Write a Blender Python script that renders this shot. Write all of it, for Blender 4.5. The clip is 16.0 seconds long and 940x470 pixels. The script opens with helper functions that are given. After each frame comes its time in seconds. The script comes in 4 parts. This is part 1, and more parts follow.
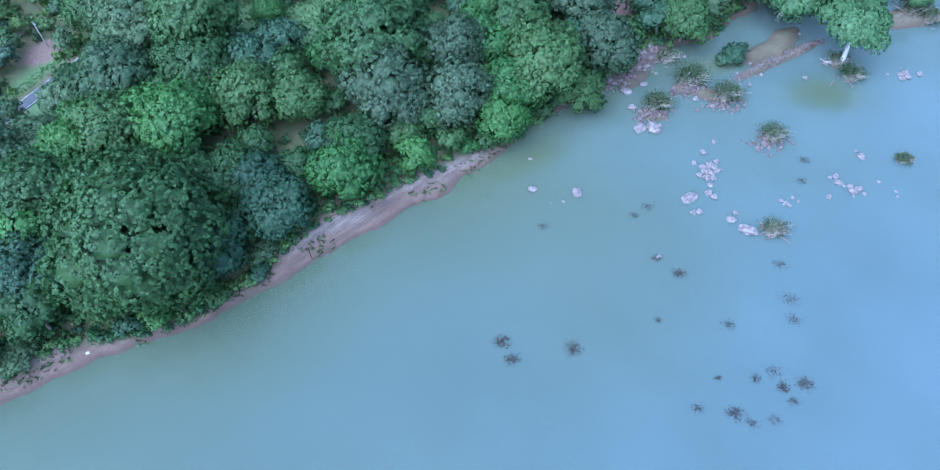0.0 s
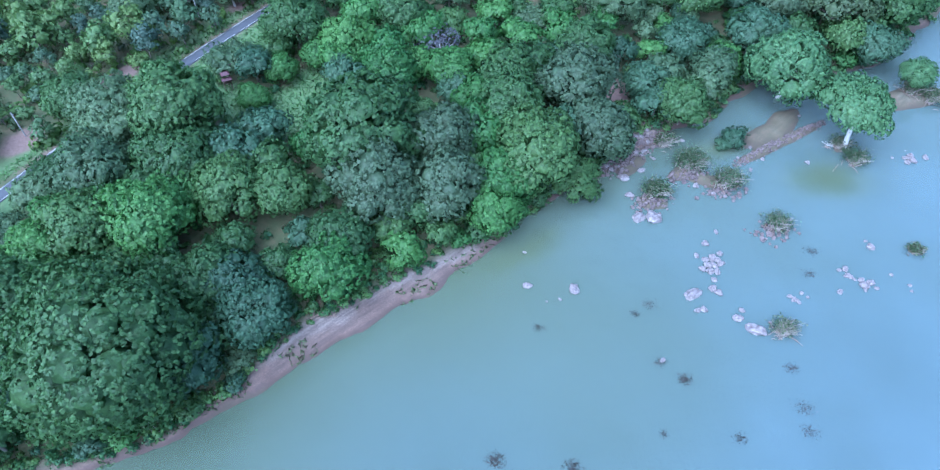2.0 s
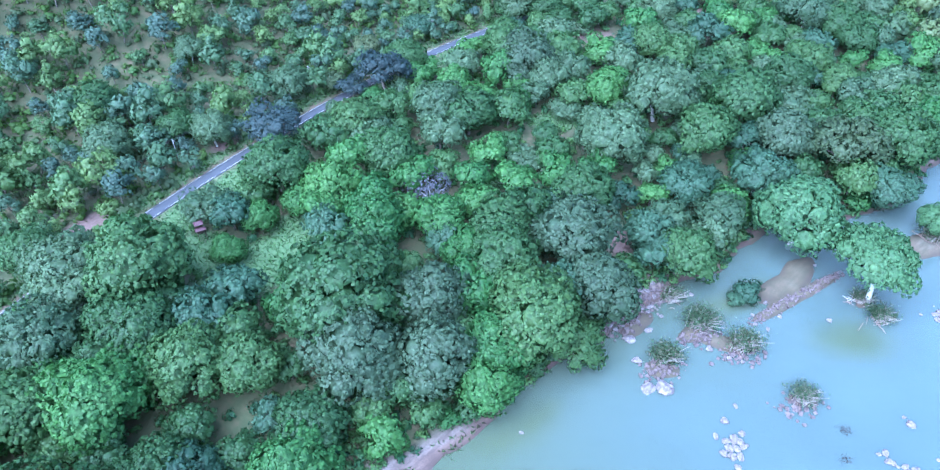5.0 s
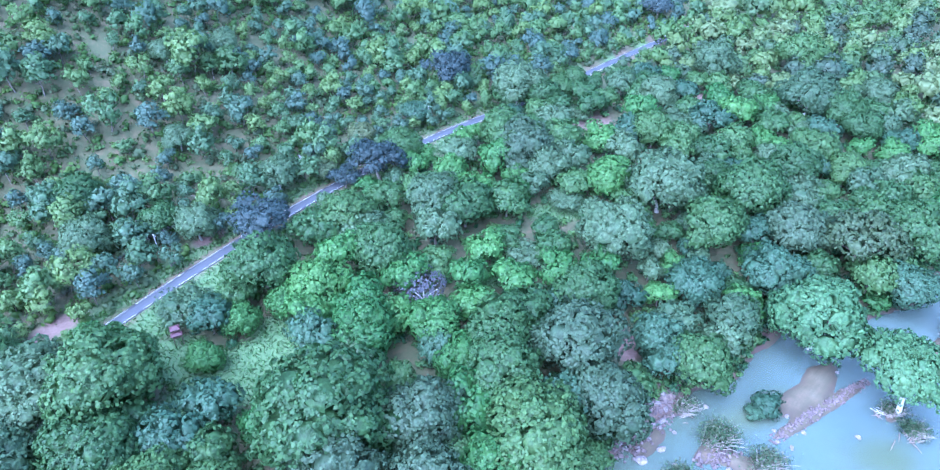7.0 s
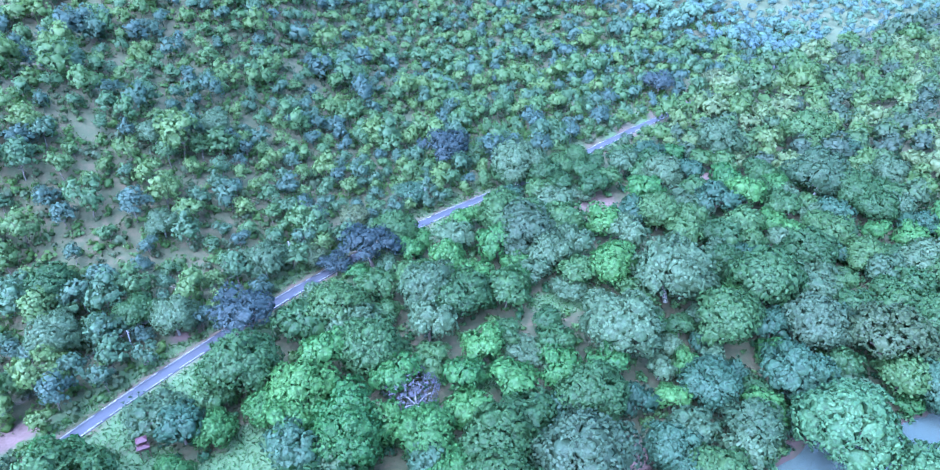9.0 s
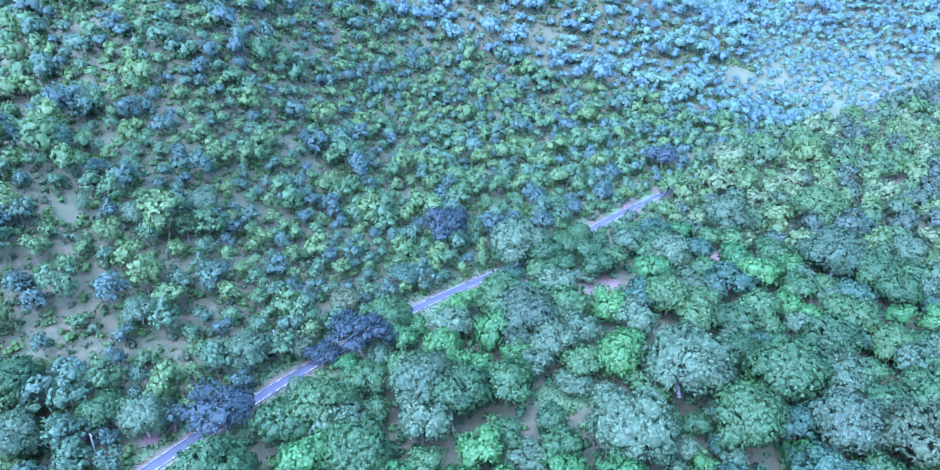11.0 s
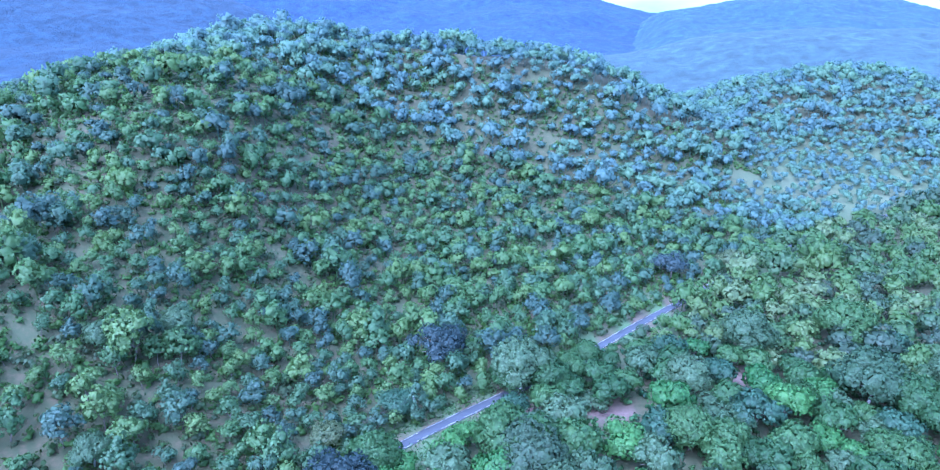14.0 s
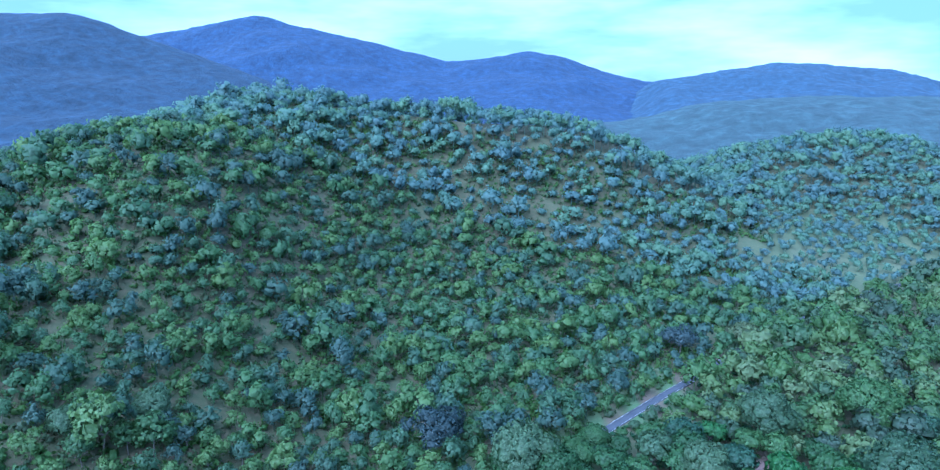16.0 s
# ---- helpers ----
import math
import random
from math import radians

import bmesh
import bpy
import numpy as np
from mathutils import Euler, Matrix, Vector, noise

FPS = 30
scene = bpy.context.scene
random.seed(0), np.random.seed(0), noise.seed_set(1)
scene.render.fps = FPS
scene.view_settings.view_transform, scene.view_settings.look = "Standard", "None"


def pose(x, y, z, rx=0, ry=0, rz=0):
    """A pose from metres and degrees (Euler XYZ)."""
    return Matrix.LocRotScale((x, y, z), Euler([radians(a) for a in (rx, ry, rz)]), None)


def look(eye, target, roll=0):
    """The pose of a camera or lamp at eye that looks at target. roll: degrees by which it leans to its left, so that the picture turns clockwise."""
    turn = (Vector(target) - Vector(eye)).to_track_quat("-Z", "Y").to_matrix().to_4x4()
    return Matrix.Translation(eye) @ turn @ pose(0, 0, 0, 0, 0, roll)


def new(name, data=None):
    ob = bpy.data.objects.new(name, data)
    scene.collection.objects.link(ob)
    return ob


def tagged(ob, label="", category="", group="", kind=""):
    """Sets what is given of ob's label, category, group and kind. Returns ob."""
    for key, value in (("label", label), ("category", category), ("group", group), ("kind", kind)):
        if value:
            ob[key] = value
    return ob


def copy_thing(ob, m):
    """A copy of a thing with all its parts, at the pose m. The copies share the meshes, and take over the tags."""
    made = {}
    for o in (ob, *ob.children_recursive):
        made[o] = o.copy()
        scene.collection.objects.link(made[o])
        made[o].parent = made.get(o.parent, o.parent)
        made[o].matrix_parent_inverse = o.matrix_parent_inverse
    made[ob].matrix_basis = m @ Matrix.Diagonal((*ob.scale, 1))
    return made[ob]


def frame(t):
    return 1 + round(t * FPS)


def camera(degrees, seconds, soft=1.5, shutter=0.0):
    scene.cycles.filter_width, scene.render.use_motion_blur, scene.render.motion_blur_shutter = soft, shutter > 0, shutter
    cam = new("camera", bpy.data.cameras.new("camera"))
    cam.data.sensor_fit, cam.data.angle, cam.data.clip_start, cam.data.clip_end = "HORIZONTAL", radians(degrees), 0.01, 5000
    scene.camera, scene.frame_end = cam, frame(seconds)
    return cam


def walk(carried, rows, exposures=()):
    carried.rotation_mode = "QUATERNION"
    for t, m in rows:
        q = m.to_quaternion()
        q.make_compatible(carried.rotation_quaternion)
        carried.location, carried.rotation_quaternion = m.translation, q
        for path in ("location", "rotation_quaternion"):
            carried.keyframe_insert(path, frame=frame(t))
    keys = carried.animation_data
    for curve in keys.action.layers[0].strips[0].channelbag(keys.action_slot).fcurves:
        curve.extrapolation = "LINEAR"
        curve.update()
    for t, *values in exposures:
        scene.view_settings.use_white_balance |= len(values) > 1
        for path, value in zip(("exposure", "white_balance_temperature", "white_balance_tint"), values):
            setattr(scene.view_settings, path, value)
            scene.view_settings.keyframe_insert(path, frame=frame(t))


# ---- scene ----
cam = camera(70.0, 16.0, 1.3)
PATH = [
    (0.0, (0.00, 0.00, 130.00), (-0.03, 58.28, 48.74), 0.91),
    (0.5, (0.31, 3.44, 130.11), (0.33, 63.00, 49.78), 0.82),
    (1.0, (0.69, 6.95, 130.11), (0.77, 67.84, 50.79), 0.74),
    (1.5, (1.14, 10.53, 130.13), (1.23, 72.87, 51.94), 0.66),
    (2.0, (1.65, 14.28, 130.20), (1.68, 78.45, 53.51), 0.59),
    (2.5, (2.16, 17.92, 130.17), (2.17, 84.01, 55.12), 0.54),
    (3.0, (2.44, 21.75, 130.16), (2.48, 89.59, 56.69), 0.54),
    (3.5, (2.56, 25.70, 130.30), (2.69, 95.16, 58.37), 0.58),
    (4.0, (2.74, 29.76, 130.46), (2.95, 100.78, 60.07), 0.62),
    (6.5, (4.10, 48.84, 130.91), (4.26, 127.68, 69.40), 0.58),
    (7.0, (4.15, 52.30, 130.87), (4.34, 132.67, 71.36), 0.61),
    (7.5, (4.36, 55.97, 130.94), (4.55, 137.71, 73.32), 0.61),
    (8.0, (4.92, 59.78, 131.28), (4.95, 142.74, 75.44), 0.55),
    (8.5, (5.35, 63.58, 131.29), (5.22, 147.79, 77.36), 0.46),
    (9.0, (5.72, 67.03, 131.27), (5.48, 152.53, 79.40), 0.37),
    (11.5, (7.42, 84.44, 130.46), (6.70, 175.58, 89.31), 0.16),
    (12.0, (7.69, 87.75, 130.31), (6.91, 179.85, 91.34), 0.15),
    (12.5, (7.91, 91.26, 130.04), (7.05, 184.28, 93.34), 0.09),
    (13.0, (8.03, 94.75, 129.97), (7.11, 188.62, 95.51), 0.06),
    (13.5, (8.09, 98.27, 130.22), (7.13, 192.89, 97.87), 0.06),
    (14.0, (8.09, 101.75, 130.21), (7.12, 197.10, 100.07), 0.08),
    (14.5, (8.25, 105.23, 130.12), (7.25, 201.25, 102.22), 0.05),
    (15.0, (8.40, 108.58, 130.19), (7.36, 205.23, 104.55), 0.04),
    (15.5, (8.36, 111.77, 130.10), (7.33, 209.02, 106.81), 0.05),
    (16.0, (8.46, 115.05, 129.88), (7.43, 212.83, 108.96), 0.07),
]
EXPOSURES = [(0.0, 1.15, 4480, 13), (4.0, 1.68, 4440, 14), (7.0, 2.07, 4290, 25), (9.0, 2.12, 4250, 27), (12.5, 2.0, 4070, 34), (14.5, 1.52, 4120, 24), (16.0, 1.0, 4080, 14)]
walk(cam, [(t, look(eye, target, roll)) for t, eye, target, roll in PATH], EXPOSURES)

# ---------------------------------------------------------------- light
SUN_ELEVATION, SUN_AZIMUTH = radians(52), radians(222)
world = bpy.data.worlds.new("overcast_sky")
scene.world = world
world.use_nodes = True
wn, wl = world.node_tree.nodes, world.node_tree.links
wn.clear()
w_out = wn.new("ShaderNodeOutputWorld")
w_bg = wn.new("ShaderNodeBackground")
w_sky = wn.new("ShaderNodeTexSky")
w_sky.sky_type = "NISHITA"
w_sky.sun_disc = False
w_sky.sun_elevation, w_sky.sun_rotation = SUN_ELEVATION, SUN_AZIMUTH
w_sky.air_density, w_sky.dust_density, w_sky.ozone_density = 1.0, 2.0, 1.5
w_co = wn.new("ShaderNodeTexCoord")
w_map = wn.new("ShaderNodeMapping")
w_map.inputs["Scale"].default_value = (1.6, 1.6, 7.0)
w_noise = wn.new("ShaderNodeTexNoise")
w_noise.inputs["Scale"].default_value = 1.6
w_noise.inputs["Detail"].default_value = 5.0
w_noise.inputs["Roughness"].default_value = 0.55
w_ramp = wn.new("ShaderNodeValToRGB")
w_ramp.color_ramp.elements[0].position, w_ramp.color_ramp.elements[0].color = 0.38, (3.0, 4.2, 6.4, 1)
w_ramp.color_ramp.elements[1].position, w_ramp.color_ramp.elements[1].color = 0.66, (8.6, 10.2, 10.4, 1)
w_mix = wn.new("ShaderNodeMixRGB")
w_mix.inputs[0].default_value = 0.8
wl.new(w_co.outputs["Generated"], w_map.inputs["Vector"])
wl.new(w_map.outputs["Vector"], w_noise.inputs["Vector"])
wl.new(w_noise.outputs["Fac"], w_ramp.inputs["Fac"])
wl.new(w_sky.outputs["Color"], w_mix.inputs[1])
wl.new(w_ramp.outputs["Color"], w_mix.inputs[2])
wl.new(w_mix.outputs["Color"], w_bg.inputs["Color"])
w_bg.inputs["Strength"].default_value = 0.1
wl.new(w_bg.outputs["Background"], w_out.inputs["Surface"])

sun_data = bpy.data.lights.new("sun", "SUN")
sun_data.energy, sun_data.angle, sun_data.color = 4.5, radians(80), (1.0, 0.97, 0.92)
sun = new("sun", sun_data)
sun.matrix_world = look((0, 0, 300), (math.sin(SUN_AZIMUTH) * -100, math.cos(SUN_AZIMUTH) * -100, 300 - 100 * math.tan(SUN_ELEVATION)))


# ---------------------------------------------------------------- materials
def material(name):
    m = bpy.data.materials.new(name)
    m.use_nodes = True
    n, l = m.node_tree.nodes, m.node_tree.links
    return m, n, l, n["Principled BSDF"]


def noise_node(n, l, scale, detail=4.0, rough=0.6, coord="Object", stretch=(1, 1, 1)):
    co, mp, tx = n.new("ShaderNodeTexCoord"), n.new("ShaderNodeMapping"), n.new("ShaderNodeTexNoise")
    mp.inputs["Scale"].default_value = stretch
    tx.inputs["Scale"].default_value, tx.inputs["Detail"].default_value, tx.inputs["Roughness"].default_value = scale, detail, rough
    l.new(co.outputs[coord], mp.inputs["Vector"])
    l.new(mp.outputs["Vector"], tx.inputs["Vector"])
    return tx


def ramp_node(n, l, fac, stops):
    r = n.new("ShaderNodeValToRGB")
    e = r.color_ramp.elements
    while len(e) < len(stops):
        e.new(0.5)
    for el, (pos, col) in zip(e, stops):
        el.position, el.color = pos, (*col, 1)
    l.new(fac, r.inputs["Fac"])
    return r


def math_node(n, l, op, a, b):
    m = n.new("ShaderNodeMath")
    m.operation = op
    for sock, v in zip(m.inputs, (a, b)):
        if isinstance(v, (int, float)):
            sock.default_value = v
        else:
            l.new(v, sock)
    return m.outputs[0]


def bump_node(n, l, height, strength, distance, bsdf):
    b = n.new("ShaderNodeBump")
    b.inputs["Strength"].default_value, b.inputs["Distance"].default_value = strength, distance
    l.new(height, b.inputs["Height"])
    l.new(b.outputs["Normal"], bsdf.inputs["Normal"])


def mix_node(n, l, fac, a, b):
    m = n.new("ShaderNodeMixRGB")
    for sock, v in zip(m.inputs, (fac, a, b)):
        if isinstance(v, (int, float)):
            sock.default_value = v
        elif isinstance(v, tuple):
            sock.default_value = (*v, 1)
        else:
            l.new(v, sock)
    return m.outputs[0]


def leaf_material(name, stops, per_tree="object", glow=0.46, rough=0.55, share=0.65, relief=0.35, mottled=1.9):
    """Foliage: colour differs from tree to tree and from leaf spray to leaf spray; stops run over both."""
    m, n, l, p = material(name)
    geo = n.new("ShaderNodeNewGeometry")
    if per_tree == "object":
        who = n.new("ShaderNodeObjectInfo").outputs["Random"]
    else:
        at = n.new("ShaderNodeAttribute")
        at.attribute_name = "tint"
        who = at.outputs["Fac"]
    fac = math_node(n, l, "ADD", math_node(n, l, "MULTIPLY", who, share), math_node(n, l, "MULTIPLY", geo.outputs["Random Per Island"], 1 - share))
    k = len(stops) - 1
    ramp = ramp_node(n, l, fac, [(0.1 + 0.8 * i / k, c) for i, c in enumerate(stops)])
    mottle = n.new("ShaderNodeTexNoise")
    mottle.inputs["Scale"].default_value, mottle.inputs["Detail"].default_value, mottle.inputs["Roughness"].default_value = 1.2, 3.0, 0.75
    l.new(geo.outputs["Position"], mottle.inputs["Vector"])
    hsv = n.new("ShaderNodeHueSaturation")
    hsv.inputs["Saturation"].default_value = 1.06
    l.new(ramp.outputs["Color"], hsv.inputs["Color"])
    l.new(math_node(n, l, "ADD", math_node(n, l, "MULTIPLY", mottle.outputs["Fac"], mottled), 1.1 - 0.5 * mottled), hsv.inputs["Value"])
    colour = hsv.outputs["Color"]
    l.new(colour, p.inputs["Base Color"])
    p.inputs["Roughness"].default_value = rough
    p.inputs["Specular IOR Level"].default_value = 0.4
    bump_node(n, l, mottle.outputs["Fac"], relief, 0.35, p)
    tr = n.new("ShaderNodeBsdfTranslucent")
    l.new(colour, tr.inputs["Color"])
    mx = n.new("ShaderNodeMixShader")
    mx.inputs[0].default_value = glow
    l.new(p.outputs[0], mx.inputs[1])
    l.new(tr.outputs[0], mx.inputs[2])
    l.new(mx.outputs[0], n["Material Output"].inputs["Surface"])
    return m


def plain_material(name, a, b, scale=3.0, rough=0.8, bump=0.3, stretch=(1, 1, 1)):
    m, n, l, p = material(name)
    tx = noise_node(n, l, scale, 6.0, 0.65, stretch=stretch)
    big = noise_node(n, l, scale * 0.17, 3.0)
    f = math_node(n, l, "ADD", math_node(n, l, "MULTIPLY", tx.outputs["Fac"], 0.65), math_node(n, l, "MULTIPLY", big.outputs["Fac"], 0.35))
    l.new(ramp_node(n, l, f, [(0.35, a), (0.65, b)]).outputs["Color"], p.inputs["Base Color"])
    p.inputs["Roughness"].default_value = rough
    bump_node(n, l, tx.outputs["Fac"], bump, 0.05, p)
    return m


LEAF = {
    "deep": leaf_material("deep_green_leaves", [(0.041, 0.084, 0.032), (0.064, 0.124, 0.043), (0.099, 0.168, 0.058)], share=0.55),
    "bright": leaf_material("bright_green_leaves", [(0.047, 0.118, 0.036), (0.075, 0.165, 0.047), (0.113, 0.220, 0.066)], share=0.55),
    "blue": leaf_material("blue_green_leaves", [(0.041, 0.082, 0.047), (0.059, 0.112, 0.062), (0.085, 0.146, 0.079)], share=0.55),
    "pale": leaf_material("pale_green_leaves", [(0.057, 0.100, 0.050), (0.089, 0.140, 0.068), (0.138, 0.198, 0.100)], share=0.55),
    "fresh": leaf_material("light_yellow_green_leaves", [(0.069, 0.139, 0.060), (0.114, 0.202, 0.085), (0.176, 0.282, 0.122)], share=0.55),
    "olive": leaf_material("olive_leaves", [(0.051, 0.080, 0.036), (0.088, 0.124, 0.056), (0.144, 0.175, 0.080)], share=0.55),
    "dull": leaf_material("dull_grey_green_leaves", [(0.052, 0.086, 0.048), (0.071, 0.110, 0.058), (0.105, 0.152, 0.082)], share=0.55),
    "thorn": leaf_material("blue_grey_feathery_leaves", [(0.034, 0.053, 0.050), (0.048, 0.072, 0.067), (0.074, 0.103, 0.096)], share=0.55),
    "grey": leaf_material("grey_violet_twigs", [(0.09, 0.09, 0.10), (0.13, 0.13, 0.15), (0.19, 0.185, 0.21)], share=0.55),
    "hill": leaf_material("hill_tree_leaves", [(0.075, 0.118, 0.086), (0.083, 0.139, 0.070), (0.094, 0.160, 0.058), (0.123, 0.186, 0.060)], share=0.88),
}
LEAF_WOOD = leaf_material("mixed_forest_leaves", [(0.064, 0.095, 0.057), (0.076, 0.123, 0.055), (0.083, 0.145, 0.045), (0.110, 0.167, 0.055), (0.138, 0.183, 0.078)], "tint", share=0.9, mottled=0.9, relief=0.2)
# for far trees: distance haze put into the leaf colour, paler and bluer
LEAF_HILL_HAZE = leaf_material("hazed_forest_leaves", [(0.125, 0.190, 0.171), (0.137, 0.209, 0.174), (0.141, 0.223, 0.149), (0.159, 0.245, 0.141)], "tint", share=0.95, relief=0.1, mottled=0.4, glow=0.55)
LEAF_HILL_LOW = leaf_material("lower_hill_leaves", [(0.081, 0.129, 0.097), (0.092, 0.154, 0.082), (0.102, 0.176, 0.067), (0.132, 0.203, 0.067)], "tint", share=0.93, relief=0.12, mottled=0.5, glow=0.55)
LEAF_SCRUB = leaf_material("hill_scrub_leaves", [(0.073, 0.105, 0.050), (0.080, 0.128, 0.046), (0.082, 0.155, 0.041), (0.104, 0.171, 0.043)], "tint", share=0.9, relief=0.12, mottled=0.5, glow=0.55)
LEAF_BUSH = leaf_material("undergrowth_leaves", [(0.031, 0.076, 0.040), (0.054, 0.125, 0.045), (0.108, 0.189, 0.067), (0.135, 0.224, 0.071)], "tint", share=0.7)
GRASS = leaf_material("meadow_grass", [(0.07, 0.15, 0.05), (0.11, 0.22, 0.07), (0.18, 0.30, 0.11)], "tint", share=0.5)
REED = leaf_material("dry_reeds", [(0.05, 0.095, 0.045), (0.085, 0.125, 0.06), (0.17, 0.17, 0.11)], share=0.2)
DRY_STEM = plain_material("dry_stems", (0.15, 0.12, 0.10), (0.36, 0.32, 0.28), 2.0, 0.9, 0.2)
WEED = leaf_material("brown_water_weed", [(0.02, 0.018, 0.016), (0.04, 0.034, 0.032), (0.08, 0.066, 0.06)], share=0.2)
BARK = plain_material("bark", (0.10, 0.085, 0.07), (0.22, 0.19, 0.16), 2.0, 0.9, 0.6, (1, 1, 0.2))
PALE_BARK = plain_material("pale_bark", (0.30, 0.29, 0.27), (0.55, 0.53, 0.50), 1.5, 0.8, 0.4, (1, 1, 0.3))
ROCK = plain_material("river_rock", (0.06, 0.045, 0.045), (0.27, 0.235, 0.23), 2.2, 0.85, 1.0)
CONCRETE = plain_material("pole_concrete", (0.2, 0.2, 0.195), (0.3, 0.3, 0.29), 3.0, 0.8, 0.2)
MAROON = plain_material("maroon_roof_sheet", (0.055, 0.018, 0.026), (0.09, 0.030, 0.038), 2.0, 0.6, 0.2)
WOOD = plain_material("weathered_wood", (0.12, 0.08, 0.06), (0.25, 0.18, 0.14), 4.0, 0.8, 0.3)
WIRE = plain_material("cable", (0.03, 0.03, 0.035), (0.06, 0.06, 0.06), 5.0, 0.6, 0.0)
WHITE_PAINT = plain_material("worn_road_paint", (0.22, 0.22, 0.21), (0.7, 0.7, 0.68), 1.2, 0.7, 0.1)


# ---------------------------------------------------------------- the lie of the land
SHORE = [(-400, -130), (-160, 14), (-94, 51), (-79, 59), (-59, 68), (-51, 75), (-39, 83), (-29, 91), (-18, 99.5), (-5.3, 106.3), (3.6, 115.6), (12.4, 125.4),
         (23, 135), (33, 144), (44, 150), (54, 158), (62, 165), (73, 168), (82, 178), (91, 187), (112, 188), (134, 198), (150, 212), (200, 255),
         (330, 350), (700, 520), (2600, 1100)]
ROAD = [(-200, -60), (-140, 80), (-118, 129), (-90, 178), (-72, 206), (-48, 239), (-13, 280), (23, 312), (40, 325), (60, 348), (87, 375), (106, 393),
        (165, 453), (225, 500), (310, 545), (430, 590), (700, 680)]
HILLS = [(-139, 619, 151, 154, 111), (-211, 430, 109, 113, 68), (80, 640, 119, 84, 79), (364, 781, 200, 154, 74), (-123, 397, 55, 112, 26),
         (-290, 285, 119, 40, 96), (-15, 612, 57, 40, 12)]
# low shoals and sandbars in the river: x, y, half length, half width, height, turn
SHOALS = [(90, 158.6, 20, 2.0, 1.95, 31), (88.5, 163.0, 15, 4.6, 1.72, 33), (94, 169, 9, 4.0, 1.7, 40), (61, 146.5, 7, 4.0, 1.6, 30), (69, 142.5, 6, 3.4, 1.6, 10), (65, 144, 5, 2.2, 1.72, 0), (49.5, 135.0, 5.5, 4.0, 1.5, 0),
          (46, 149, 7, 3.6, 1.6, 40), (137, 180, 12, 5, 2.2, 20), (107, 156.5, 4.2, 3.0, 1.3, 0), (98, 143, 13, 9, 0.1, 0), (79, 126.5, 3.6, 2.2, 1.2, 0)]


def to_line(x, y, line):
    """Signed distance to a polyline, positive on its left."""
    x, y = np.asarray(x, float), np.asarray(y, float)
    best, sign = np.full(x.shape, 1e9), np.ones(x.shape)
    for (ax, ay), (bx, by) in zip(line[:-1], line[1:]):
        dx, dy = bx - ax, by - ay
        t = np.clip(((x - ax) * dx + (y - ay) * dy) / (dx * dx + dy * dy), 0, 1)
        d = np.hypot(x - ax - t * dx, y - ay - t * dy)
        s = np.where(dx * (y - ay) - dy * (x - ax) >= 0, 1.0, -1.0)
        sign = np.where(d < best - 1e-6, s, sign)
        best = np.minimum(best, d)
    return best * sign


def ripple(x, y, s, seed=0.0):
    """Cheap smooth unevenness between about -1 and 1."""
    return (np.sin(x / s + 1.7 * np.sin(y / s * 0.83 + seed)) + np.sin(y / s * 1.13 + 1.3 * np.sin(x / s * 0.71 + seed * 2))) * 0.5


def land(x, y):
    x, y = np.asarray(x, float), np.asarray(y, float)
    d = to_line(x, y, SHORE) + 1.2 * ripple(x, y, 4.1) + 0.5 * ripple(x, y, 1.7, 2.0)
    z = np.where(d < 0, np.maximum(d * 0.35, -2.0), 0)
    z = np.where(d >= 0, 1.7 * (1 - np.exp(-np.maximum(d, 0) / 4.5)) + 4.0 / (1 + np.exp(-(d - 24) / 9)), z)
    for hx, hy, sx, sy, a in HILLS:
        z = z + a * np.exp(-((x - hx) / sx) ** 2 - ((y - hy) / sy) ** 2) * np.clip(d / 40, 0, 1)
    far_rise = np.clip((np.hypot(x, y - 100) - 700) / 600, 0, 1) * np.clip(d / 60, 0, 1)
    z = z + 22 * far_rise * (1 + 0.4 * ripple(x, y, 130.0, 1.0))
    for sx, sy, a, b, h, turn in SHOALS:
        c, s = math.cos(radians(turn)), math.sin(radians(turn))
        u, v = ((x - sx) * c + (y - sy) * s) / a, (-(x - sx) * s + (y - sy) * c) / b
        z = np.where(d < 3, np.maximum(z, -2.0 + (h + 0.35) * 1.35 * np.exp(-(u * u + v * v) ** 1.5 * 0.6) + 0.22 * ripple(x, y, 1.6, 5.0) + 0.12 * ripple(x, y, 0.7)), z)
    r = np.abs(to_line(x, y, ROAD))
    return z + np.where(d > 2, 0.35 * ripple(x, y, 9.0, 3.0) * np.clip((r - 4) / 6, 0, 1), 0)


def height(x, y):
    return float(land(np.array([x]), np.array([y]))[0])


MEADOWS = [(-71, 194, 24, 8, 57), (6, 288, 30, 6, 42), (-108, 134, 15, 8, 62), (-52, 163, 20, 11, 42), (-45, 180, 9, 6, 40), (36, 236, 14, 7, 20), (-75, 180, 7, 4, 55), (10, 200, 9, 5, 20), (-69, 168, 10, 9, 0)]
GLADES = [(270, 570, 95, 60, 15)]
BARE = [(51, 296, 14, 5, 20), (104, 319, 9, 5, 60), (45, 177, 5, 7, 10), (-103, 178, 9, 4, 55), (82, 305, 8, 3, 80), (196, 570, 14, 5, 10), (-120, 150, 8, 5, 60),
        (-75, 216, 6, 3, 50), (28, 300, 5, 3, 30)]


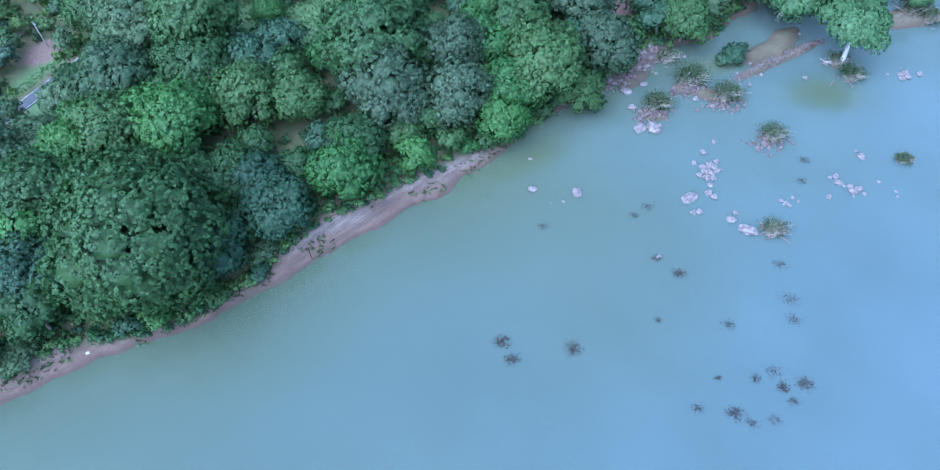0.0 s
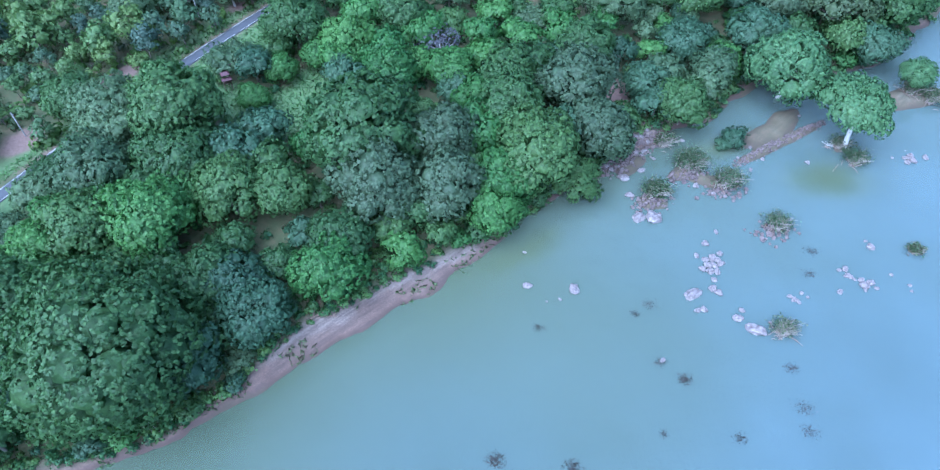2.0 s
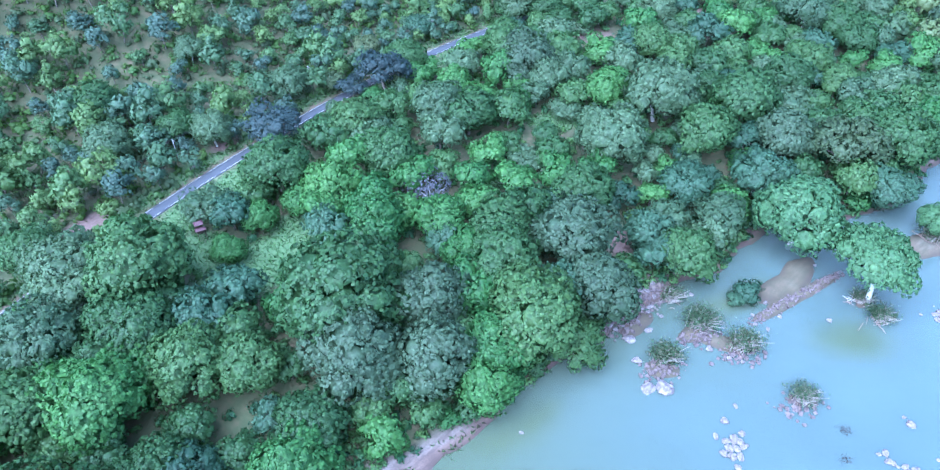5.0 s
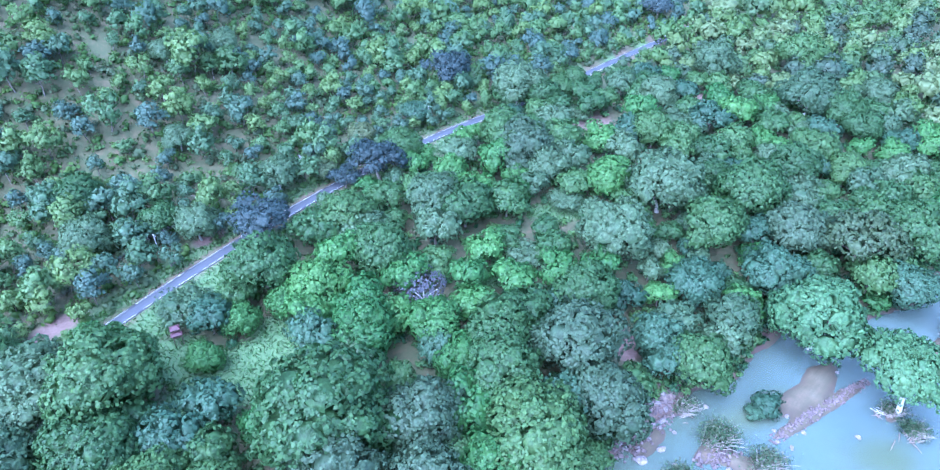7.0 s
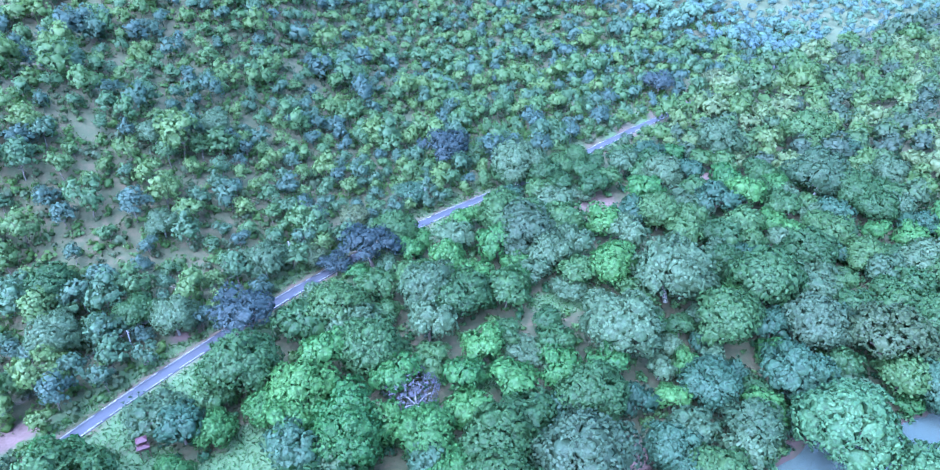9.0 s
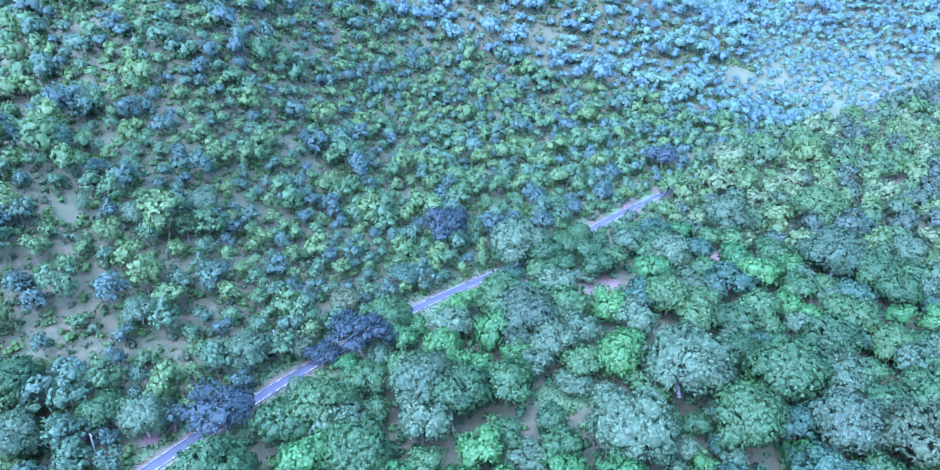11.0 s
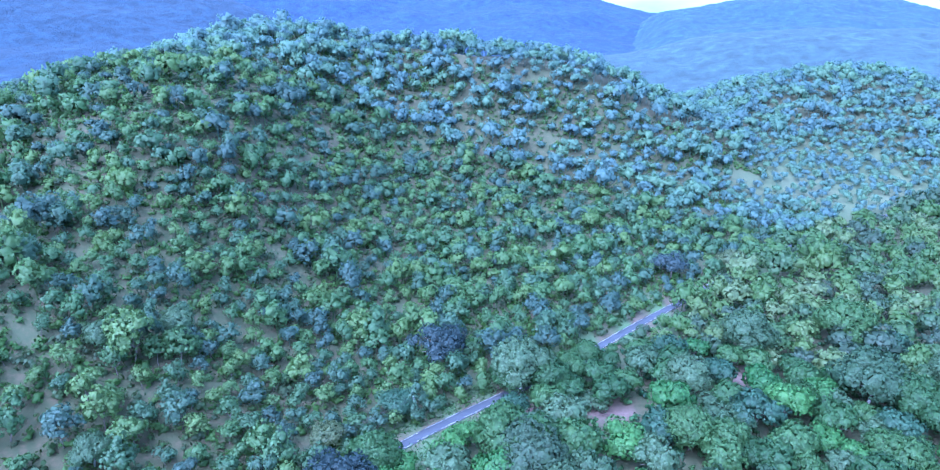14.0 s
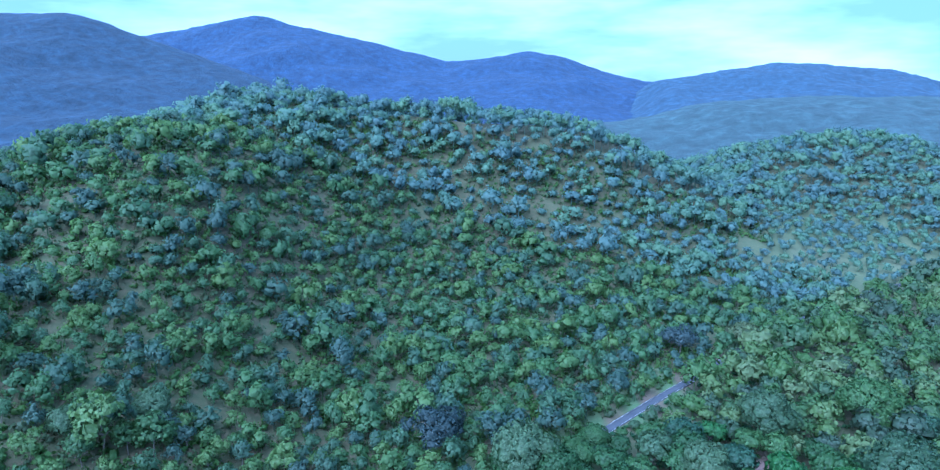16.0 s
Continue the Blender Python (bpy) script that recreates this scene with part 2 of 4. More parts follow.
def bank_width(x):
    """Width of the open sand between the water and the first bushes."""
    return 0.8 + 5.5 * np.exp(-(((x + 35) / 11) ** 2)) + 4.5 * np.exp(-(((x + 16) / 10) ** 2)) + 4.0 * np.exp(-(((x + 3) / 8) ** 2)) + 4.5 * np.exp(-(((x + 86) / 11) ** 2)) + 2 * np.exp(-(((x - 50) / 7) ** 2)) + 1.0 * np.exp(-(((x - 95) / 14) ** 2))


def in_glade(x, y):
    """The same for the grassy glade on the far slope, with a ragged rim."""
    return inside(x + 14 * ripple(x, y, 19.0), y + 12 * ripple(y, x, 15.0, 1.0), GLADES) + 0.12 * ripple(x, y, 7.0)


def inside(x, y, spots):
    """How far within the nearest of some oval spots: 1 in the middle, 0 at the rim and beyond."""
    best = np.zeros(np.shape(x))
    for sx, sy, a, b, turn in spots:
        c, s = math.cos(radians(turn)), math.sin(radians(turn))
        u, v = ((x - sx) * c + (y - sy) * s) / a, (-(x - sx) * s + (y - sy) * c) / b
        best = np.maximum(best, 1 - np.hypot(u, v))
    return best


# ---------------------------------------------------------------- mesh helpers
def mesh_of(name, verts, faces, mat, smooth=False, tint=None, marks=(), normals=None):
    """A mesh from arrays; faces all have the same number of corners."""
    verts, faces = np.asarray(verts, np.float32), np.asarray(faces, np.int32)
    me = bpy.data.meshes.new(name)
    k = faces.shape[1]
    me.vertices.add(len(verts))
    me.vertices.foreach_set("co", verts.ravel())
    me.loops.add(faces.size)
    me.loops.foreach_set("vertex_index", faces.ravel())
    me.polygons.add(len(faces))
    me.polygons.foreach_set("loop_start", np.arange(0, faces.size, k, dtype=np.int32))
    me.polygons.foreach_set("loop_total", np.full(len(faces), k, np.int32))
    if smooth:
        me.polygons.foreach_set("use_smooth", np.ones(len(faces), bool))
    me.update(calc_edges=True)
    for key, values in ([("tint", tint)] if tint is not None else []) + list(marks):
        me.attributes.new(key, "FLOAT", "POINT").data.foreach_set("value", np.asarray(values, np.float32))
    me.materials.append(mat)
    if normals is not None:
        me.polygons.foreach_set("use_smooth", np.ones(len(faces), bool))
        me.normals_split_custom_set_from_vertices(np.asarray(normals, np.float32))
    return me


def part(name, bm, mat, parent, label=""):
    """Links a bmesh, or a mesh, as one object under a thing or a part."""
    if isinstance(bm, bmesh.types.BMesh):
        me = bpy.data.meshes.new(name)
        bm.to_mesh(me)
        bm.free()
        me.materials.append(mat)
    else:
        me = bm
    ob = new(name, me)
    if parent is not None:
        ob.parent = parent
    return tagged(ob, label)


def tube(points, radii, sides=6):
    """Arrays of a tapered tube along some points, closed at its end by a narrow tip."""
    pts = np.asarray(points, float)
    v, f = [], []
    for i, p in enumerate(pts):
        d = pts[min(i + 1, len(pts) - 1)] - pts[max(i - 1, 0)]
        d = d / (np.linalg.norm(d) + 1e-9)
        a = np.cross(d, (0.3, 0.9, 0.31))
        a = a / np.linalg.norm(a)
        b = np.cross(d, a)
        for k in range(sides):
            w = 2 * math.pi * k / sides
            v.append(p + radii[i] * (math.cos(w) * a + math.sin(w) * b))
    for i in range(len(pts) - 1):
        for k in range(sides):
            f.append((i * sides + k, i * sides + (k + 1) % sides, (i + 1) * sides + (k + 1) % sides, (i + 1) * sides + k))
    return np.array(v), np.array(f)


def joined(pieces):
    vs, fs, off = [], [], 0
    for v, f in pieces:
        vs.append(v)
        fs.append(f + off)
        off += len(v)
    return np.concatenate(vs), np.concatenate(fs)


def unit(v):
    return v / (np.linalg.norm(v, axis=-1, keepdims=True) + 1e-9)


def sprays(rng, centres, normals, size, long=1.3, spread=0.8):
    """Kite-shaped, bent leaf sprays at the given places: arrays of a quad mesh."""
    n = len(centres)
    normals = unit(normals + rng.normal(0, 0.55 * spread, (n, 3)))
    a = unit(np.cross(normals, rng.normal(0, 1, (n, 3))))
    b = np.cross(normals, a)
    s = size * rng.uniform(0.6, 1.35, (n, 1))
    tip, tail = centres + a * s * long * 0.55 - normals * s * 0.18, centres - a * s * long * 0.45 - normals * s * 0.12
    side = b * s * rng.uniform(0.42, 0.68, (n, 1))
    v = np.stack([tail, centres - side, tip, centres + side], 1).reshape(-1, 3)
    return v, np.arange(4 * n).reshape(-1, 4)


def quad_ball(cuts):
    """A small ball of quads: a cube with its sides cut and rounded."""
    k = np.linspace(-1, 1, cuts + 2)
    vs, fs = [], []
    for axis in range(3):
        for sign in (-1, 1):
            base = len(vs)
            for a in k:
                for b in (k if sign > 0 else k[::-1]):
                    p = [a, b]
                    p.insert(axis, sign) if axis != 1 else p.insert(1, -sign)
                    vs.append(p)
            m = cuts + 2
            fs += [(base + i * m + j, base + (i + 1) * m + j, base + (i + 1) * m + j + 1, base + i * m + j + 1) for i in range(m - 1) for j in range(m - 1)]
    vs = unit(np.array(vs, float))
    fs = np.array(fs)
    # all faces look outwards
    a, b, c = (vs[fs[:, i]] for i in (0, 1, 2))
    wrong = (np.cross(b - a, c - a) * a).sum(1) < 0
    fs[wrong] = fs[wrong][:, ::-1]
    return vs, fs


HEARTS = [quad_ball(0), quad_ball(1)]


def even_directions(rng, n, jitter=0.25):
    """n directions spread evenly over the whole sphere, turned at random and a little uneven."""
    i = np.arange(n) + 0.5
    z = 1 - 2 * i / n
    w = math.pi * (1 + 5**0.5) * i + rng.uniform(0, 6.28)
    k = np.sqrt(np.maximum(1 - z * z, 0))
    return unit(np.stack([k * np.cos(w), k * np.sin(w), z], 1) + rng.normal(0, jitter / math.sqrt(n) * 1.8, (n, 3)))


def crown_arrays(seed, n, size, lobes, flat=0.75, low=-0.35, lobe_r=(0.3, 0.44), reach=(0.5, 0.68), fine=0, per_clump=5, heart=(0.55, 0.76), whole=0.8, puff=1.0, sag=0.2):
    """A domed crown of radius about 1 round the origin: rounded lobes, each covered by small leaf clumps, with dark creases between them."""
    rng = np.random.default_rng(seed)
    c = even_directions(rng, max(3, int(lobes * 1.45)), 1.6)
    c = c[c[:, 2] > -sag][:lobes]
    c = c * rng.uniform(*reach, (len(c), 1)) * np.array([1, 1, flat])
    c = np.concatenate([c, rng.normal(0, 0.12, (max(1, lobes // 8), 3)) + [0, 0, 0.1 * flat]])
    r = rng.uniform(*lobe_r, len(c))
    grow = 1.0 / np.quantile(np.hypot(c[:, 0], c[:, 1]) + 0.9 * r, 0.9)
    c, r = c * grow, r * grow
    squash = np.array([1, 1, 0.5 + 0.45 * flat])
    # small leafy clumps all over the lobes
    clumps = max(10, int(n / per_clump))
    share = r**2 / (r**2).sum()
    q, d = [], []
    for ci, ri, si in zip(c, r, share):
        e = even_directions(rng, max(4, int(clumps * si * 1.9)), 0.8)
        q.append(ci + e * ri * squash * (0.98 + rng.normal(0, 0.1, (len(e), 1))))
        d.append(e)
    q, d = np.concatenate(q), np.concatenate(d)
    away = np.linalg.norm((q[:, None] - c[None]) / squash, axis=2) / r[None]
    keep = ((away < 0.86).sum(1) == 0) & (q[:, 2] > low)
    q, d = q[keep], d[keep]
    small = rng.uniform(0.6, 1.1, len(q)) * math.sqrt(6.0 / max(len(q), 1)) * puff
    # leaves crowd towards the light, on the upper sides of the lobes
    dense = small**2 * (0.3 + np.clip(d[:, 2] + 0.35, 0, 1))
    j = np.concatenate([np.arange(len(q)), rng.choice(len(q), max(n - len(q), 0), p=dense / dense.sum())])[:n]
    e = unit(rng.normal(0, 1, (len(j), 3)) + 0.5 * d[j])
    e = e - 0.45 * (e * d[j]).sum(1, keepdims=True) * d[j]
    p = q[j] + e * small[j, None] * rng.uniform(0.1, 1.05, (len(j), 1))
    dome = unit(p * np.array([1, 1, 1 / max(flat, 0.3)]) + np.array([0, 0, 0.3]))
    out = unit(0.6 * e + 0.7 * d[j] + 0.3 * dome)
    v, f = sprays(rng, p, out, size)
    nn = np.repeat(unit(out + whole * dome + rng.normal(0, 0.24, out.shape)), 4, axis=0)
    # close-leaved hearts of the lobes, under the outer sprays
    hv, hf = HEARTS[fine or 0]
    pieces, more = [(v, f)], [nn]
    for ci, ri in zip(c, r) if fine is not None else ():
        turned = hv @ np.array(Euler(rng.uniform(0, 6, 3)).to_matrix())
        hp = ci + turned * ri * squash * rng.uniform(*heart, (len(hv), 1))
        pieces.append((hp, hf))
        more.append(unit(turned + whole * unit(hp + np.array([0, 0, 0.3]))))
    v, f = joined(pieces)
    return v, f, np.concatenate(more)


def trunk_arrays(seed, tall, thick, reach, limbs=5, sides=6, bend=0.06):
    """A tapered trunk of the given height whose limbs spread into a crown of that reach."""
    rng = np.random.default_rng(seed + 900)
    top = np.array([rng.normal(0, bend), rng.normal(0, bend), 1]) * tall
    mid = top * 0.5 + rng.normal(0, bend, 3) * tall * [1, 1, 0]
    pieces = [tube([(0, 0, -0.8), (0, 0, 0.02 * tall), mid, top], [thick * 1.5, thick, thick * 0.75, thick * 0.3], sides)]
    for i in range(limbs):
        w = 2 * math.pi * (i + rng.uniform(-0.3, 0.3)) / limbs
        s = rng.uniform(0.4, 0.8)
        start = mid + (top - mid) * (s - 0.4)
        end = start + np.array([math.cos(w) * reach * rng.uniform(0.5, 0.85), math.sin(w) * reach * rng.uniform(0.5, 0.85), rng.uniform(0.2, 0.5) * reach])
        elbow = (start + end) / 2 + np.array([0, 0, 0.08 * reach])
        pieces.append(tube([start, elbow, end], [thick * 0.5, thick * 0.3, thick * 0.08], 5))
    return joined(pieces)


# ---------------------------------------------------------------- ground, water, road
def graded(lo, a, b, hi, step, grow=1.12, most=90):
    """Grid lines from lo to hi: evenly fine between a and b, wider and wider beyond."""
    mid = list(np.arange(a, b + 1e-6, step))
    up, s = [mid[-1]], step
    while up[-1] < hi:
        s = min(s * grow, most)
        up.append(up[-1] + s)
    down, s = [mid[0]], step
    while down[-1] > lo:
        s = min(s * grow, most)
        down.append(down[-1] - s)
    return np.array(down[:0:-1] + mid + up[1:])


def ground_material():
    m, n, l, p = material("forest_floor")
    co = n.new("ShaderNodeNewGeometry").outputs["Position"]

    def tex(scale, detail=5.0):
        t = n.new("ShaderNodeTexNoise")
        t.inputs["Scale"].default_value, t.inputs["Detail"].default_value, t.inputs["Roughness"].default_value = scale, detail, 0.65
        l.new(co, t.inputs["Vector"])
        return t.outputs["Fac"]

    def attr(key):
        a = n.new("ShaderNodeAttribute")
        a.attribute_name = key
        return a.outputs["Fac"]

    fine = tex(1.3, 8.0)
    litter = ramp_node(n, l, tex(0.42, 8.0), [(0.35, (0.042, 0.054, 0.020)), (0.52, (0.060, 0.062, 0.026)), (0.68, (0.096, 0.074, 0.040))]).outputs["Color"]
    soil = ramp_node(n, l, fine, [(0.3, (0.105, 0.066, 0.053)), (0.7, (0.18, 0.12, 0.10))]).outputs["Color"]
    grass = ramp_node(n, l, fine, [(0.3, (0.05, 0.10, 0.035)), (0.7, (0.10, 0.16, 0.06))]).outputs["Color"]
    sep = n.new("ShaderNodeSeparateXYZ")
    l.new(co, sep.inputs[0])
    layer = math_node(n, l, "ADD", math_node(n, l, "MULTIPLY", sep.outputs["Z"], 0.42), math_node(n, l, "MULTIPLY", tex(0.3, 3.0), 0.45))
    layers = ramp_node(n, l, layer, [(0.30, (0.075, 0.043, 0.033)), (0.48, (0.13, 0.083, 0.066)), (0.64, (0.150, 0.104, 0.084)), (0.84, (0.215, 0.175, 0.152))]).outputs["Color"]
    mp, st = n.new("ShaderNodeMapping"), n.new("ShaderNodeTexNoise")
    mp.vector_type = "TEXTURE"
    mp.inputs["Rotation"].default_value, mp.inputs["Scale"].default_value = (0, 0, radians(42)), (7.0, 1.0, 1.0)
    st.inputs["Scale"].default_value, st.inputs["Detail"].default_value, st.inputs["Roughness"].default_value = 0.9, 6.0, 0.7
    l.new(co, mp.inputs["Vector"])
    l.new(mp.outputs["Vector"], st.inputs["Vector"])
    streak = ramp_node(n, l, st.outputs["Fac"], [(0.42, (0, 0, 0)), (0.62, (1, 1, 1))]).outputs["Color"]
    grain = ramp_node(n, l, tex(2.6, 9.0), [(0.38, (0, 0, 0)), (0.66, (1, 1, 1))]).outputs["Color"]
    sand = mix_node(n, l, math_node(n, l, "MULTIPLY", streak, 0.75), layers, (0.070, 0.048, 0.042))
    sand = mix_node(n, l, math_node(n, l, "MULTIPLY", grain, 0.55), sand, (0.055, 0.040, 0.034))
    c = mix_node(n, l, math_node(n, l, "MULTIPLY", attr("grass"), 0.9), litter, grass)
    c = mix_node(n, l, attr("soil"), c, soil)
    c = mix_node(n, l, attr("sand"), c, sand)
    c = mix_node(n, l, math_node(n, l, "MULTIPLY", attr("wet"), 0.7), c, (0.062, 0.046, 0.037))
    l.new(c, p.inputs["Base Color"])
    p.inputs["Roughness"].default_value = 0.95
    bump_node(n, l, fine, 0.5, 0.15, p)
    return m


def smoothstep(v, a, b):
    t = np.clip((np.asarray(v) - a) / (b - a), 0, 1)
    return t * t * (3 - 2 * t)


def build_ground():
    gx, gy = graded(-3600, -112, 152, 3600, 1.6), graded(-2500, 44, 222, 4400, 1.6)
    X, Y = np.meshgrid(gx, gy)
    Z = land(X, Y)
    D = to_line(X, Y, SHORE) + 1.5 * ripple(X, Y, 5.0, 1.0)
    R = np.abs(to_line(X, Y, ROAD))
    soil = np.maximum(smoothstep(inside(X, Y, BARE), 0.0, 0.3), 0.75 * (1 - smoothstep(R, 2.6, 4.4)) * (0.5 + 0.5 * ripple(X, Y, 6.0)))
    soil = np.maximum(soil, 0.10 * smoothstep(Z, 12, 40) * smoothstep(ripple(X, Y, 17.0, 2.0), 0.0, 0.8))
    grass = np.maximum(smoothstep(inside(X, Y, MEADOWS), 0.0, 0.25), 0.8 * smoothstep(R, 3.0, 4.5) * (1 - smoothstep(R, 7, 13)))
    grass = np.maximum(grass, 0.8 * smoothstep(in_glade(X, Y), 0.0, 0.4))
    soil = np.maximum(soil, 0.36 * (0.7 + 0.3 * ripple(X, Y, 11.0)) * smoothstep(in_glade(X, Y), 0.0, 0.5))
    sand = (1 - smoothstep(D - bank_width(X), -0.5, 2.5)) * (1 - smoothstep(Z, 2.2, 3.2))
    sand = sand * np.where(D < -1.5, 0.5, 1.0)
    wet = 1 - smoothstep(Z + 0.12 * ripple(X, Y, 2.3), 0.12, 0.5)
    ny, nx = X.shape
    i = np.arange(nx * ny).reshape(ny, nx)
    faces = np.stack([i[:-1, :-1], i[:-1, 1:], i[1:, 1:], i[1:, :-1]], -1).reshape(-1, 4)
    me = mesh_of("ground", np.stack([X, Y, Z], -1).reshape(-1, 3), faces, ground_material(), True,
                 marks=[("soil", soil.ravel()), ("grass", grass.ravel()), ("sand", sand.ravel()), ("wet", wet.ravel())])
    tagged(new("ground", me), "brown forest floor with red soil and pale river sand", "ground", kind="structure")


def water_material():
    m, n, l, p = material("murky_river_water")
    co = n.new("ShaderNodeNewGeometry").outputs["Position"]

    def tex(scale, detail, stretch=(1, 1, 1)):
        mp, t = n.new("ShaderNodeMapping"), n.new("ShaderNodeTexNoise")
        mp.inputs["Scale"].default_value = stretch
        mp.inputs["Rotation"].default_value = (0, 0, radians(35))
        t.inputs["Scale"].default_value, t.inputs["Detail"].default_value = scale, detail
        l.new(co, mp.inputs["Vector"])
        l.new(mp.outputs["Vector"], t.inputs["Vector"])
        return t.outputs["Fac"]

    body = ramp_node(n, l, tex(0.03, 3.0), [(0.35, (0.102, 0.146, 0.162)), (0.65, (0.122, 0.174, 0.202))]).outputs["Color"]
    at = n.new("ShaderNodeAttribute")
    at.attribute_name = "shallow"
    # shallows and painted reflections: tree green near the bank, sky blue away from it
    body = mix_node(n, l, at.outputs["Fac"], body, (0.096, 0.122, 0.073))
    l.new(body, p.inputs["Base Color"])
    p.inputs["Roughness"].default_value = 0.12
    p.inputs["IOR"].default_value = 1.33
    waves = math_node(n, l, "ADD", tex(0.9, 4.0, (1, 0.35, 1)), math_node(n, l, "MULTIPLY", tex(0.18, 2.0), 1.5))
    bump_node(n, l, waves, 0.22, 0.12, p)
    clear = n.new("ShaderNodeBsdfTransparent")
    clear.inputs["Color"].default_value = (0.75, 0.9, 0.8, 1)
    mx = n.new("ShaderNodeMixShader")
    mx.inputs[0].default_value = 0.36
    l.new(p.outputs[0], mx.inputs[1])
    l.new(clear.outputs[0], mx.inputs[2])
    l.new(mx.outputs[0], n["Material Output"].inputs["Surface"])
    return m


def build_water():
    gx, gy = graded(-3500, -110, 150, 3500, 4.0), graded(-2500, -60, 220, 1500, 4.0)
    X, Y = np.meshgrid(gx, gy)
    # shallows plus painted tree reflection along the bank; less rightwards, for reflected sky
    shallow = np.exp(-np.abs(to_line(X, Y, SHORE)) / 70) * (0.9 + 0.2 * ripple(X, Y, 14.0)) * (1 - 0.45 * smoothstep(X, 35, 110))
    shallow = np.maximum(shallow, 1.0 * smoothstep(inside(X + 3 * ripple(X, Y, 5.0), Y + 2 * ripple(Y, X, 6.0), [(100, 144, 24, 15, 10), (72, 157, 30, 14, 30), (15, 118, 36, 12, 40)]), 0, 0.9))
    i = np.arange(X.size).reshape(X.shape)
    f = np.stack([i[:-1, :-1], i[:-1, 1:], i[1:, 1:], i[1:, :-1]], -1).reshape(-1, 4)
    me = mesh_of("water", np.stack([X, Y, 0 * X], -1).reshape(-1, 3), f, water_material(), marks=[("shallow", np.clip(shallow, 0, 1).ravel())])
    tagged(new("water", me), "calm murky blue-green river water", "river", kind="structure")


def smooth_line(line, step=3.0):
    """Points along a rounded polyline, evenly spaced, with their headings."""
    p = np.array(line, float)
    for _ in range(3):
        q, r = 0.75 * p[:-1] + 0.25 * p[1:], 0.25 * p[:-1] + 0.75 * p[1:]
        p = np.concatenate([p[:1], np.stack([q, r], 1).reshape(-1, 2), p[-1:]])
    s = np.r_[0, np.cumsum(np.linalg.norm(np.diff(p, axis=0), axis=1))]
    at = np.arange(0, s[-1], step)
    p = np.stack([np.interp(at, s, p[:, 0]), np.interp(at, s, p[:, 1])], 1)
    d = unit(np.gradient(p, axis=0))
    return p, d


def ribbon(name, line, offsets, lift, mat, gaps=None):
    """A strip that follows the land along a line, between the offsets to its left."""
    p, d = smooth_line(line, 2.0)
    left = np.stack([-d[:, 1], d[:, 0]], 1)
    base = land(p[:, 0], p[:, 1])
    base = np.convolve(np.pad(base, 4, "edge"), np.ones(9) / 9, "valid")
    rows = [np.c_[p + left * o, base + lift + l2] for o, l2 in offsets]
    v = np.stack(rows, 1).reshape(-1, 3)
    k, n = len(offsets), len(p)
    i = np.arange(n * k).reshape(n, k)
    f = np.stack([i[:-1, 1:], i[:-1, :-1], i[1:, :-1], i[1:, 1:]], -1)
    if gaps is not None:
        f = f[gaps(np.arange(n - 1))]
    return mesh_of(name, v, f.reshape(-1, 4), mat)


def road_material():
    m, n, l, p = material("asphalt")
    tx, big = noise_node(n, l, 5.0, 6.0), noise_node(n, l, 0.25, 3.0)
    f = math_node(n, l, "ADD", math_node(n, l, "MULTIPLY", tx.outputs["Fac"], 0.5), math_node(n, l, "MULTIPLY", big.outputs["Fac"], 0.5))
    l.new(ramp_node(n, l, f, [(0.3, (0.034, 0.036, 0.043)), (0.7, (0.07, 0.072, 0.08))]).outputs["Color"], p.inputs["Base Color"])
    p.inputs["Roughness"].default_value = 0.6
    bump_node(n, l, tx.outputs["Fac"], 0.3, 0.02, p)
    return m


def build_road():
    road = tagged(new("road", ribbon("road", ROAD, [(2.0, -0.5), (1.95, 0.0), (0.6, 0.05), (-0.6, 0.05), (-1.95, 0.0), (-2.0, -0.5)], 0.22, road_material())),
                  "narrow dark asphalt road with white edge lines", "road", kind="structure")
    for side in (1, -1):
        a, b = sorted((side * 1.66, side * 1.77))
        me = ribbon("edge_line", ROAD, [(b, 0), (a, 0)], 0.245, WHITE_PAINT, (lambda i: (i % 9) > 0) if side > 0 else (lambda i: (i % 5) > 0))
        part("edge_line", me, WHITE_PAINT, road, "worn white painted edge line")


build_ground()
build_water()
build_road()


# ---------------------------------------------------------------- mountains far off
def hazed_mountain_material(name, haze_tint):
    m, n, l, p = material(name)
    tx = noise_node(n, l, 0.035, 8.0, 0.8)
    # woods mottled in one colour that has the distance haze painted into it
    c = ramp_node(n, l, tx.outputs["Fac"], [(0.38, tuple(0.6 * v for v in haze_tint)), (0.52, tuple(0.9 * v for v in haze_tint)), (0.64, tuple(1.35 * v for v in haze_tint))]).outputs["Color"]
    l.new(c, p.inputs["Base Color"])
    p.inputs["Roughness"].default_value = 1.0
    # a faint glow of the same colour stands in for haze before the ridge
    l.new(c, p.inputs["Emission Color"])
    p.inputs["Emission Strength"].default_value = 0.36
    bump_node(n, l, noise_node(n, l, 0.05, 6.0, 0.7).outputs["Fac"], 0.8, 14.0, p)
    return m


